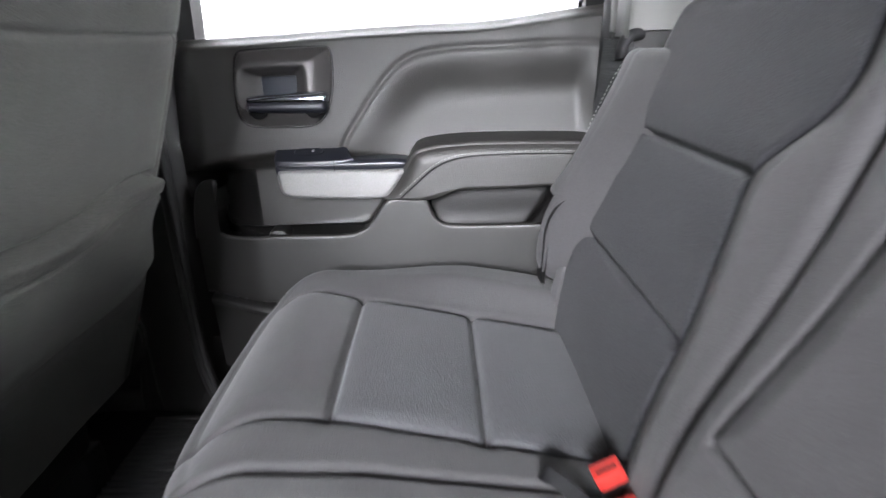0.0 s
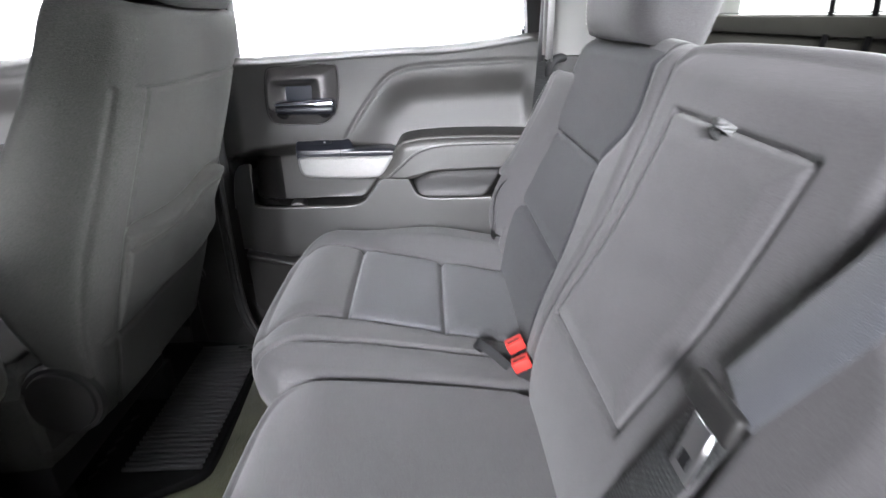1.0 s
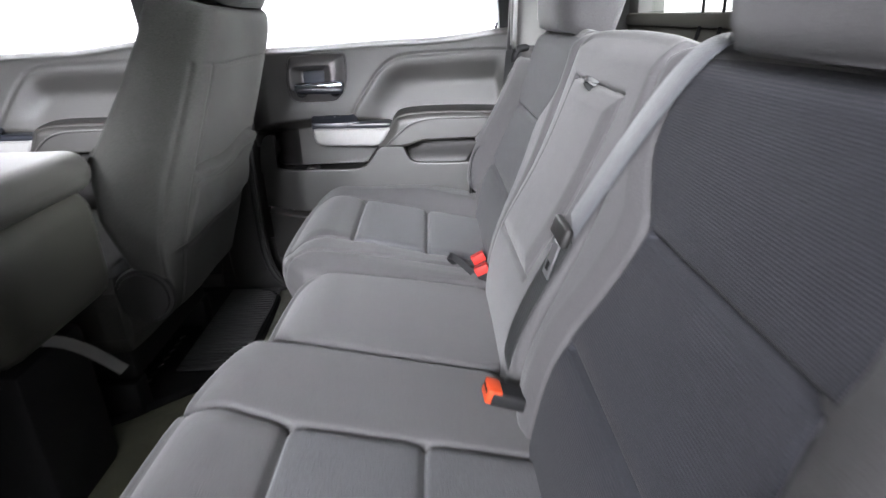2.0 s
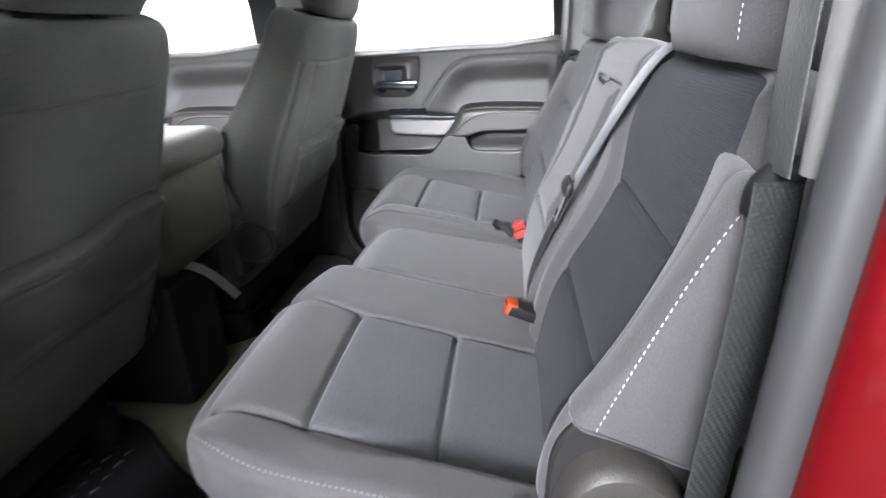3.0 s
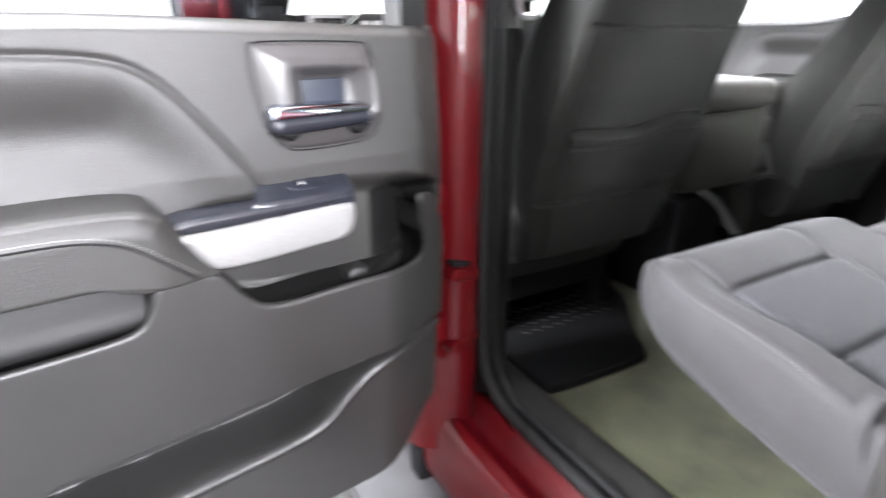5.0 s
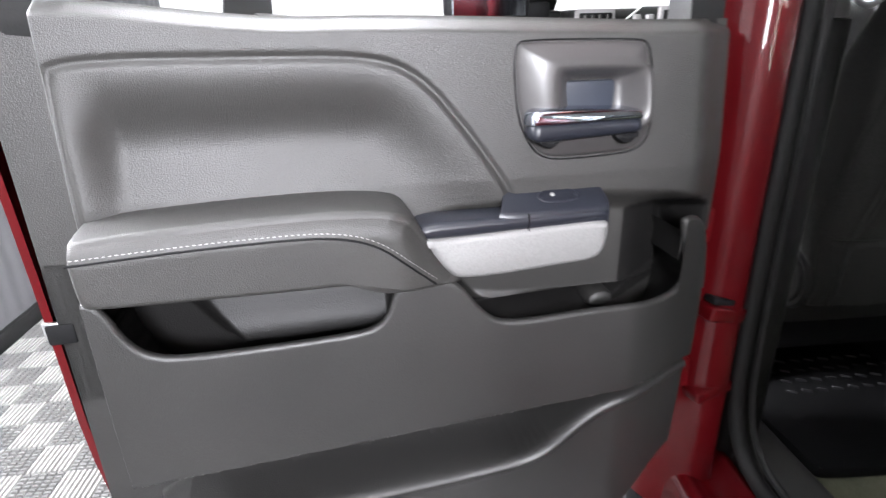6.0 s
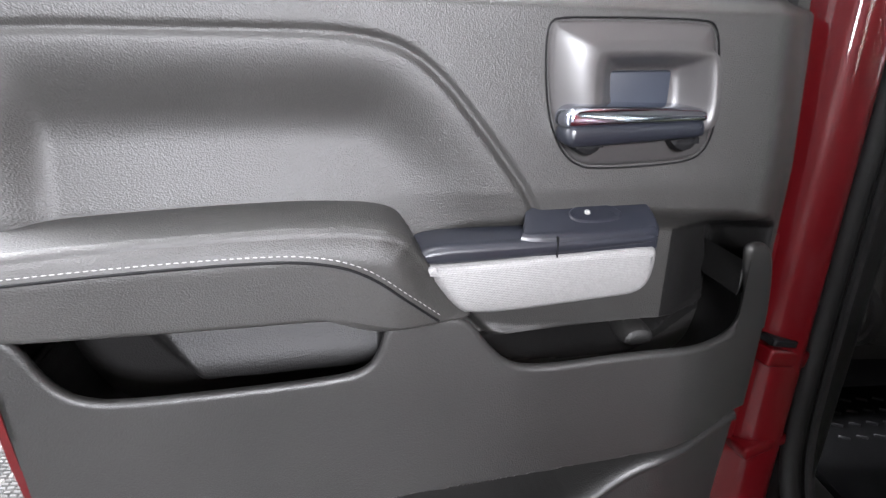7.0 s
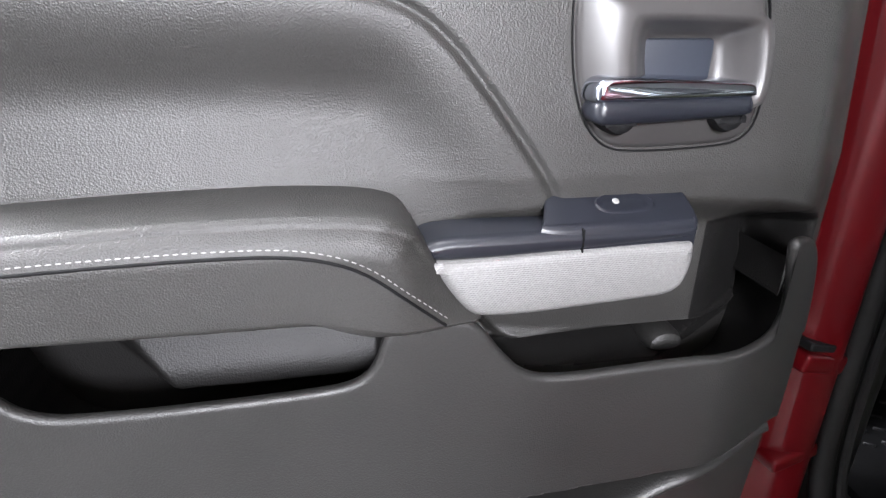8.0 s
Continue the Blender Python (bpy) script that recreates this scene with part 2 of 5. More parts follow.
def sd_poly(x, z, poly):
    """Signed distance to a closed polygon, negative inside."""
    p = np.asarray(poly, float)
    best = np.full(x.shape, 1e9)
    sign = np.ones(x.shape)
    for (ax, az), (bx, bz) in zip(p, np.roll(p, -1, 0)):
        ex, ez = bx - ax, bz - az
        wx, wz = x - ax, z - az
        t = np.clip((wx * ex + wz * ez) / (ex * ex + ez * ez + 1e-12), 0, 1)
        best = np.minimum(best, (wx - ex * t) ** 2 + (wz - ez * t) ** 2)
        c1, c2, c3 = z >= az, z < bz, ex * wz > ez * wx
        sign = np.where((c1 & c2 & c3) | (~c1 & ~c2 & ~c3), -sign, sign)
    return sign * np.sqrt(best)


def sd_line(x, z, poly):
    """Distance to an open polyline."""
    best = np.full(np.shape(x), 1e9)
    for (ax, az), (bx, bz) in zip(poly[:-1], poly[1:]):
        ex, ez = bx - ax, bz - az
        wx, wz = x - ax, z - az
        t = np.clip((wx * ex + wz * ez) / (ex * ex + ez * ez + 1e-12), 0, 1)
        best = np.minimum(best, (wx - ex * t) ** 2 + (wz - ez * t) ** 2)
    return np.sqrt(best)


def grid_faces(nu, nv, wrap=False):
    i, j = np.meshgrid(np.arange(nu - 1), np.arange(nv if wrap else nv - 1), indexing="ij")
    k = (j + 1) % nv
    return np.stack([i * nv + j, (i + 1) * nv + j, (i + 1) * nv + k, i * nv + k], -1).reshape(-1, 4)


def relief(name, outline, rings, place, mat, parent, label="", sharp=40):
    """A moulded piece: an outline stepped through rings of (inset, height), closed by a flat cap."""
    n = len(outline)
    verts = []
    for d, h in rings:
        q = inset(outline, d)
        verts += [place(a, b, h) for a, b in q]
    faces = [tuple(f) for f in grid_faces(len(rings), n, True)]
    faces.append(tuple(range((len(rings) - 1) * n, len(rings) * n)))
    bm = bmesh.new()
    vs = [bm.verts.new(v) for v in verts]
    for f in faces:
        bm.faces.new([vs[k] for k in f])
    bmesh.ops.triangulate(bm, faces=[f for f in bm.faces if len(f.verts) > 4])
    return part(name, bm, mat, parent, label, sharp)


def puff(name, outline, top, r, skirt, place, mats, parent, label="", n=60, per=220, region=None, bulge=0.0, tuck=0.012):
    """A padded body: rings from the centre to an outline under a height field, a rounded rim of radius r and a skirt.
    top(a, b) gives the height, place(a, b, h) the point; region(a, b) picks the material of a face."""
    out = resample(outline, per)
    raw = inset(out, r)
    c = raw.mean(0)

    def polar(q):
        v = q - c
        return np.unwrap(np.arctan2(v[:, 1], v[:, 0])), np.hypot(v[:, 0], v[:, 1])

    ang_o, _ = polar(out)
    ang_r, rad_r = polar(raw)
    order = np.argsort(ang_r)
    wide = np.concatenate([ang_r[order] - 2 * math.pi, ang_r[order], ang_r[order] + 2 * math.pi])
    rad_o = np.interp(ang_o, wide, np.tile(rad_r[order], 3))
    for _ in range(6):
        rad_o = (np.roll(rad_o, 1) + 2 * rad_o + np.roll(rad_o, -1)) / 4
    core = c + np.stack([np.cos(ang_o), np.sin(ang_o)], 1) * rad_o[:, None]
    A, B, Hh = [], [], []
    for m in np.linspace(0.0008, 1, n) ** 0.9:
        q = c + (core - c) * m
        A.append(q[:, 0]), B.append(q[:, 1]), Hh.append(top(q[:, 0], q[:, 1]))
    edge = Hh[-1]
    for k in range(1, 7):
        ang = k / 6 * math.pi / 2
        q = core + (out - core) * math.sin(ang)
        A.append(q[:, 0]), B.append(q[:, 1]), Hh.append(edge - r * (1 - math.cos(ang)))
    for k in range(1, 6):
        f = k / 5
        q = inset(out, -bulge * math.sin(math.pi * f) + tuck * f * f)
        base = skirt(q[:, 0], q[:, 1])
        A.append(q[:, 0]), B.append(q[:, 1]), Hh.append((edge - r) * (1 - f) + base * f)
    A, B, Hh = np.array(A), np.array(B), np.array(Hh)
    rows, cols = A.shape
    pts = [place(a, b, h) for a, b, h in zip(A.ravel(), B.ravel(), Hh.ravel())]
    f = grid_faces(rows, cols, True)
    faces = [tuple(k) for k in f]
    cap_faces = [tuple(range(cols)), tuple(range((rows - 1) * cols, rows * cols))]
    if region is None:
        return mesh_part(name, pts, faces + cap_faces, mats[0], parent, label, None, sharp=0)
    ca, cb = A.ravel()[f].mean(1), B.ravel()[f].mean(1)
    idx = np.where(f[:, 0] // cols < n - 1, region(ca, cb), 0)
    first = None
    for k, (piece, mat) in enumerate(mats):
        sel = f[idx == k]
        used, inv = np.unique(sel, return_inverse=True)
        fl = [tuple(q) for q in inv.reshape(-1, 4)]
        if k == 0:
            back = {int(o): i for i, o in enumerate(used)}
            fl += [tuple(back[q] for q in c) for c in cap_faces[1:]]
            first = mesh_part(name, [pts[q] for q in used], fl, mat, parent, label, None, sharp=0)
        elif len(sel):
            mesh_part(piece, [pts[q] for q in used], fl, mat, first, "", None, sharp=0)
    return first


def groove(d, w=0.004, depth=0.006):
    return -depth * np.exp(-(d / w) ** 2)


def stitches(name, path, parent, up=(0, 0, 1), step=0.0075, length=0.0052, width=0.0016, mat=None, label="white stitching"):
    """Single stitches along a path, each a small rounded bar."""
    p = resample(np.array(path, float), 400, False)
    total = np.linalg.norm(np.diff(p, axis=0), axis=1).sum()
    q = resample(p, max(2, int(total / step)) + 1, False)
    verts, faces = [], []
    for a, b in zip(q[:-1], q[1:]):
        t = Vector(b - a).normalized()
        s = t.cross(Vector(up)).normalized()
        u = s.cross(t)
        mid = Vector((a + b) / 2)
        base = len(verts)
        for e, w, h in ((-1, 0.4, 0), (-0.6, 1, 1), (0.6, 1, 1), (1, 0.4, 0)):
            for sw, su in ((-1, -1), (1, -1), (0.7, 1), (-0.7, 1)):
                verts.append(mid + t * (e * length / 2) + s * (sw * w * width / 2) + u * (su * width * 0.4 * (0.3 + 0.7 * h)))
        for r in range(3):
            for k in range(4):
                faces.append((base + r * 4 + k, base + r * 4 + (k + 1) % 4, base + r * 4 + 4 + (k + 1) % 4, base + r * 4 + 4 + k))
        faces += [(base, base + 1, base + 2, base + 3), (base + 12, base + 13, base + 14, base + 15)]
    return mesh_part(name, verts, faces, mat or THREAD, parent, label)


def ribbon(name, path, side, width, thick, mat, parent=None, label="", n=60):
    """A strap swept along a path; side is the direction across it, one vector or one for each point."""
    raw = np.array(path, float)
    p = resample(chaikin(raw, 3, False), n, False)
    sides = np.array(side, float)
    if sides.ndim == 1:
        sides = np.repeat(sides[None], len(raw), 0)
    sq = np.stack([np.interp(np.linspace(0, 1, n), np.linspace(0, 1, len(raw)), sides[:, k]) for k in range(3)], 1)
    verts, faces = [], []
    for i in range(n):
        t = p[min(i + 1, n - 1)] - p[max(i - 1, 0)]
        t /= np.linalg.norm(t)
        s = sq[i] - t * np.dot(sq[i], t)
        s /= np.linalg.norm(s)
        u = np.cross(s, t)
        for a, b in ((-1, -0.5), (-0.96, -1), (0.96, -1), (1, -0.5), (1, 0.5), (0.96, 1), (-0.96, 1), (-1, 0.5)):
            verts.append(p[i] + s * (a * width / 2) + u * (b * thick / 2))
    faces = [tuple(f) for f in grid_faces(n, 8, True)] + [tuple(range(8)), tuple(range((n - 1) * 8, n * 8))]
    return mesh_part(name, verts, faces, mat, parent, label)


def tube(name, path, r, mat, parent=None, label="", n=40, k=10):
    p = resample(chaikin(np.array(path, float), 2, False), n, False)
    verts = []
    u = None
    for i in range(n):
        t = Vector(p[min(i + 1, n - 1)] - p[max(i - 1, 0)]).normalized()
        if u is None:
            u = t.orthogonal().normalized()
        u = (u - t * u.dot(t)).normalized()
        w = t.cross(u)
        for a in range(k):
            c = 2 * math.pi * a / k
            verts.append(Vector(p[i]) + u * (r * math.cos(c)) + w * (r * math.sin(c)))
    faces = [tuple(f) for f in grid_faces(n, k, True)] + [tuple(range(k)), tuple(range((n - 1) * k, n * k))]
    return mesh_part(name, verts, faces, mat, parent, label)


def extrude(name, outline, h0, h1, place, mat, parent, label="", bevel=0.003):
    """A plate of an outline between two heights with eased edges."""
    up = 1 if h1 > h0 else -1
    o = np.asarray(outline, float)
    return relief(name, o, [(bevel * 2, h0), (0, h0 + up * bevel * 0.2), (0, h1 - up * bevel), (bevel * 0.3, h1 - up * bevel * 0.3), (bevel, h1)], place, mat, parent, label)


# ---- the booth round the vehicle ----
GROUND = -0.62
tagged(part("floor", rbox(-4.6, 4.6, -3.2, 3.2, GROUND - 0.2, GROUND - 0.012, 0.0), TILE_DARK), "grey booth floor slab under the vented tiles", "floor", kind="structure")
# Near wall darkened at both ends to shape the light in the cab.
for name, b, m in (("wall_north", (-4.7, -4.5, -3.3, 3.3), WALL), ("wall_south", (4.5, 4.7, -3.3, 3.3), WALL),
                   ("wall_east", (-4.7, 4.7, 3.1, 3.3), WALL), ("wall_west", (-4.7, -1.3, -3.3, -3.1), WALL_DIM), ("wall_west", (-1.3, 1.4, -3.3, -3.1), WALL), ("wall_west", (1.4, 4.7, -3.3, -3.1), WALL_DIM)):
    tagged(part(name, rbox(*b, GROUND - 0.2, 2.8, 0.0), m), "booth wall darkened to hold light off the cab" if m is WALL_DIM else "plain bright white booth wall", "wall", kind="structure")
tagged(part("ceiling", rbox(-4.7, 4.7, -3.3, 3.3, 2.8, 3.0, 0.0), WALL), "plain white booth ceiling", "ceiling", kind="structure")
for s in (-1, 1):
    tagged(part("baseboard", rbox(-4.5, 4.5, s * 3.085 - 0.014, s * 3.085 + 0.014, GROUND - 0.01, GROUND + 0.07, 0.004), RUBBER), "black rubber baseboard along the white wall", "baseboard", kind="structure")

# ---- doors ----
HINGE_X, HINGE_Y, OPEN = 0.0583, 0.8603, -83.16


def belt(x):
    return 0.711 + 0.012 * smooth((x - 0.10) / 0.45) + 0.022 * smooth((x - 0.56) / 0.28)


PAD = chaikin([(0.795, 0.690), (0.62, 0.687), (0.505, 0.684), (0.455, 0.664), (0.405, 0.602), (0.352, 0.525), (0.362, 0.490),
               (0.46, 0.480), (0.62, 0.490), (0.795, 0.500), (0.801, 0.52), (0.801, 0.67)], 2)
BOWL = chaikin([(1.10, 0.694), (0.80, 0.690), (0.62, 0.687), (0.505, 0.684), (0.455, 0.664), (0.405, 0.602), (0.352, 0.525), (0.250, 0.387), (0.250, 0.2), (1.10, 0.2)], 2)
RIM = chaikin([(0.084, 0.380), (0.086, 0.410), (0.091, 0.440), (0.098, 0.464), (0.108, 0.479), (0.122, 0.487), (0.139, 0.489), (0.1450, 0.484), (0.1420, 0.470), (0.1339, 0.446), (0.127, 0.420), (0.1289, 0.402), (0.1407, 0.393), (0.1712, 0.391), (0.2253, 0.394), (0.2793, 0.394),
               (0.3481, 0.391), (0.3875, 0.396), (0.4101, 0.420), (0.4297, 0.450), (0.4563, 0.456), (0.4857, 0.455), (0.5025, 0.447), (0.5084, 0.425), (0.5201, 0.408), (0.5496, 0.402),
               (0.6971, 0.400), (0.7482, 0.404), (0.7708, 0.425), (0.7836, 0.462), (0.8003, 0.476), (0.874, 0.478)], 2, False)
LOWER = np.vstack([RIM, [(1.0, 0.478), (1.0, -0.3), (0.0, -0.3), (0.0, 0.425)]])
PULL_BACK = chaikin([(0.49, 0.50), (0.495, 0.40), (0.50, 0.29), (0.80, 0.29), (0.80, 0.40), (0.81, 0.50)], 2)
POCKET = chaikin([(0.02, 0.262), (0.19, 0.258), (0.245, 0.244), (0.285, 0.212), (0.315, 0.183), (0.36, 0.170), (0.55, 0.160), (0.90, 0.150),
                  (0.90, -0.3), (0.02, -0.3)], 2)
RECESS = chaikin([(0.075, 0.530), (0.50, 0.530), (0.50, 0.44), (0.42, 0.36), (0.10, 0.36), (0.075, 0.42)], 2)
BEZEL_OUT = chaikin([(0.353, 0.690), (0.340, 0.6935), (0.212, 0.6915), (0.200, 0.687), (0.195, 0.660), (0.193, 0.612), (0.1955, 0.592), (0.203, 0.579), (0.220, 0.572), (0.305, 0.570), (0.325, 0.575), (0.339, 0.590), (0.349, 0.615), (0.353, 0.650)], 3)


def rear_edge(x, z, y):
    return y + (0.848 - y) * smooth((x - 0.803) / 0.011)


def upper_y(x, z):
    """The upper trim skin, running down behind the bin and the pull pocket."""
    up = 0.800 + 0.11 * np.maximum(z - 0.68, -0.13) + 0.040 * smooth((0.135 - x) / 0.075)
    up += 0.022 * smooth((0.016 - (belt(x) - z)) / 0.016)
    d = sd_poly(x, z, PAD)
    up += 0.0034 * np.exp(-(d / 0.0042) ** 2) 
    up += 0.024 * smooth((-sd_poly(x, z, BOWL) - 0.006) / 0.085) * (0.40 + 0.60 * smooth((z - 0.50) / 0.13)) * smooth((z - 0.465) / 0.04) * smooth((0.796 - x) / 0.045)
    db = sd_poly(x, z, RECESS)
    up += (0.028 + 0.045 * smooth((0.394 - z) / 0.014) + 0.038 * smooth((0.205 - x) / 0.09)) * smooth(-db / 0.036)
    dp = sd_poly(x, z, PULL_BACK)
    ledge = smooth((0.734 - x + 0.75 * (z - 0.43)) / 0.035)
    up += smooth(-dp / 0.012) * (0.048 - 0.038 * ledge * smooth((z - 0.374) / 0.010) * (1 - 0.62 * smooth((z - 0.386) / 0.065)))
    up = np.where(z < 0.47, np.maximum(up, 0.772 + 0.088 * smooth((0.30 - x) / 0.24) * smooth((0.47 - z) / 0.04)), up)
    dl = sd_poly(x, z, LOWER)
    up = up + 0.016 * smooth(-dl / 0.012) * smooth((dp + 0.004) / 0.010)
    up = up + 0.05 * smooth((-sd_poly(x, z, BEZEL_OUT) - 0.004) / 0.004)
    deep = 0.8485 + 0.05 * smooth((x - 0.088) / 0.02) * smooth((0.78 - x) / 0.02) * smooth((0.54 - z) / 0.03)
    return np.minimum(rear_edge(x, z, up), deep)


def lower_y(x, z):
    """The lower moulding with the map pocket under it."""
    low = 0.745 + 0.050 * smooth((0.22 - x) / 0.16) + 0.012 * smooth((0.34 - z) / 0.3)
    zg = 0.2755 - 0.048 * (x - 0.128)
    dm = sd_poly(x, z, POCKET)
    low = low + 0.010 * smooth((zg - z) / 0.009) + 0.085 * smooth(dm / 0.014) * smooth((zg - z) / 0.011)
    low = low - 0.006 * np.exp(-((dm + 0.006) / 0.006) ** 2) * (z < zg)
    return np.minimum(rear_edge(x, z, low), 0.8485)


def skinned(name, P, nu, nv, side, mat, door, label, inner=None):
    """A moulded sheet whose outer rim folds back to the shell."""
    faces = grid_faces(nu, nv)
    ring = [i * nv for i in range(nu)] + [(nu - 1) * nv + j for j in range(nv)] + [i * nv + nv - 1 for i in range(nu - 1, -1, -1)] + [j for j in range(nv - 1, -1, -1)]
    back = P[ring].copy()
    back[:, 1] = side * (0.872 - HINGE_Y)
    base = len(P)
    skirt = [(ring[i], ring[(i + 1) % len(ring)], base + (i + 1) % len(ring), base + i) for i in range(len(ring))]
    ob = mesh_part(name, np.vstack([P, back]), [tuple(f) for f in faces] + skirt, mat, door, label, None, sharp=55)
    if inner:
        # the fold along the top edge, blackened to stand for shade in the bins
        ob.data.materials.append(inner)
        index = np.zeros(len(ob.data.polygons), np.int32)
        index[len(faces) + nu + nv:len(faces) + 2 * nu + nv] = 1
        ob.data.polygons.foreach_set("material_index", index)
    return ob


def build_door(name, side, cells, label, at, turn, bezels=True):
    """A rear door; side 1 has its inner face towards -y, side -1 is its mirror image. Built round its hinge line."""
    door = thing(name, label, "door", at, turn)

    def place(x, z, y):
        return Vector((x - HINGE_X, side * (y - HINGE_Y), z))

    # upper trim skin
    nu, nv = int(0.80 / cells), int(0.45 / cells)
    u, v = np.meshgrid(np.linspace(0, 1, nu), np.linspace(0, 1, nv), indexing="ij")
    x = 0.068 + u * 0.806
    z = 0.30 + v * (belt(x) - 0.30)
    y = upper_y(x, z)
    skin = skinned("trim_panel", np.stack([x - HINGE_X, side * (y - HINGE_Y), z], -1).reshape(-1, 3), nu, nv, side, DOOR_SKIN, door, "dark grained vinyl inner door panel")
    # pull pocket and bin hollows coloured black in place of shade
    skin.data.materials.append(POCKET_SHADE)
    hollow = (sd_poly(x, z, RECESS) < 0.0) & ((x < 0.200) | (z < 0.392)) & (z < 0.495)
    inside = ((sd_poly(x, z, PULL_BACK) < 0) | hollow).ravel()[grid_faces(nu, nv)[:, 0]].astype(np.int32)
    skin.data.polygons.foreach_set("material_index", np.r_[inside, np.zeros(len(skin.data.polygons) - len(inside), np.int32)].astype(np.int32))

    # lower moulding with a rolled rim along the bin and the pull pocket
    nu = int(1.15 / cells)
    rim = resample(RIM, nu, False)
    tan = np.gradient(rim, axis=0)
    tan /= np.linalg.norm(tan, axis=1)[:, None]
    out = np.stack([-tan[:, 1], tan[:, 0]], 1)
    r = 0.0055
    nv = int(0.36 / cells)
    X, Z, Y = [], [], []
    edge_x, edge_z = rim[:, 0] - out[:, 0] * r, rim[:, 1] - out[:, 1] * r
    zb = 0.035 + 0.085 * smooth((0.26 - edge_x) / 0.2) ** 1.5 + 0.02 * smooth((edge_x - 0.7) / 0.16)
    for f in np.linspace(0, 1, nv):
        X.append(edge_x), Z.append(zb + (edge_z - zb) * f), Y.append(lower_y(X[-1], Z[-1]))
    top_y = Y[-1]
    for k in range(1, 11):
        a = k / 10 * math.pi
        X.append(edge_x + out[:, 0] * r * math.sin(a)), Z.append(edge_z + out[:, 1] * r * math.sin(a)), Y.append(np.minimum(top_y + r * (1 - math.cos(a)), 0.8480))
    X.append(edge_x - out[:, 0] * 0.006), Z.append(edge_z - 0.055 * np.maximum(out[:, 1], 0.3)), Y.append(np.minimum(Y[-1] + 0.001, 0.8482))
    X, Z, Y = np.array(X).T, np.array(Z).T, np.array(Y).T
    skinned("lower_moulding", np.stack([X - HINGE_X, side * (Y - HINGE_Y), Z], -1).reshape(-1, 3), nu, X.shape[1], side, DOOR_LOW, door, "moulded dark plastic lower door with bin and pull pocket", POCKET_SHADE)

    # painted shell
    shell = chaikin([(0.070, 0.700), (0.068, 0.30), (0.085, 0.10), (0.14, 0.02), (0.30, -0.02), (0.70, -0.02), (0.84, 0.03), (0.888, 0.16),
                     (0.892, 0.45), (0.900, 0.66), (0.902, 0.722), (0.60, 0.706), (0.30, 0.702)], 2)
    relief("door_shell", shell, [(0.012, 0.852), (0.002, 0.854), (0.0, 0.860), (0.0, 0.905), (0.02, 0.945), (0.09, 0.965)], place, PAINT, door,
           "red painted door shell")
    # window frame
    frame_out = chaikin([(0.072, 0.700), (0.080, 1.06), (0.14, 1.11), (0.62, 1.115), (0.78, 1.08), (0.85, 0.90), (0.884, 0.725), (0.878, 0.708), (0.60, 0.692), (0.072, 0.686)], 1)
    frame_in = chaikin([(0.122, 0.690), (0.130, 1.035), (0.18, 1.065), (0.60, 1.068), (0.715, 1.04), (0.762, 0.90), (0.775, 0.722), (0.765, 0.716), (0.60, 0.706), (0.122, 0.701)], 1)
    a, b = resample(frame_out, 96), resample(frame_in, 96)
    k = int(np.argmin(np.linalg.norm(b - a[0], axis=1)))
    b = np.roll(b, -k, 0)
    verts = []
    for ring2, hh in ((a, 0.905), (a, 0.850), (b, 0.842), (b, 0.890)):
        verts += [place(p[0], p[1], hh) for p in ring2]
    f4 = [tuple(f) for f in grid_faces(4, 96, True)] + [(3 * 96 + i, 3 * 96 + (i + 1) % 96, (i + 1) % 96, i) for i in range(96)]
    mesh_part("window_frame", verts, f4, RUBBER, door, "black door window frame")
    g = chaikin([(0.118, 0.67), (0.126, 1.04), (0.18, 1.07), (0.60, 1.072), (0.72, 1.045), (0.765, 0.90), (0.78, 0.71), (0.60, 0.69)], 1)
    pane = extrude("window_pane", g, 0.872, 0.876, place, GLASS, door, "clear window glass", 0.001)
    pane.visible_shadow = False
    # arm rest
    arm = chaikin([(0.797, 0.536), (0.70, 0.541), (0.60, 0.543), (0.545, 0.542), (0.502, 0.538), (0.480, 0.530), (0.468, 0.512), (0.455, 0.488), (0.424, 0.452), (0.428, 0.449),
                   (0.498, 0.4495), (0.514, 0.4515), (0.528, 0.459), (0.546, 0.4655), (0.60, 0.4655), (0.70, 0.467), (0.792, 0.469), (0.799, 0.474), (0.800, 0.53)], 3)
    roll, crown = 0.027, [(0.84, 0.5345), (0.70, 0.541), (0.60, 0.543), (0.545, 0.542), (0.502, 0.538), (0.480, 0.530), (0.468, 0.512), (0.455, 0.488), (0.426, 0.457)]

    def crown_drop(a, b):
        d = np.clip(sd_line(a, b, crown), 0.0, roll)
        return -roll + np.sqrt(roll * roll - (roll - d) ** 2)

    def arm_place(x, z, h):
        return place(x, z + 0.22 * max(0.0, -h - 0.012) * float(smooth((z - 0.500) / 0.03)), 0.733 - h + 0.012 * float(smooth((0.500 - x) / 0.075)))

    rest = puff("armrest", arm, crown_drop, 0.006, lambda a, b: -0.095 + 0.0 * a, arm_place, [DOOR_SKIN], door, "padded vinyl armrest with a stitched edge", n=60, per=320)

    def on_face(x, z):
        return arm_place(x, z, float(crown_drop(np.array([x]), np.array([z]))[0]) + 0.0008)

    edge = [(0.798, 0.521), (0.70, 0.5255), (0.60, 0.527), (0.55, 0.524), (0.513, 0.511), (0.480, 0.482), (0.455, 0.459)]
    stitches("stitching", [on_face(p[0], p[1]) for p in chaikin(edge, 3, False)], rest, up=(0, side * -1, 0), step=0.0056, length=0.0036, width=0.0008)
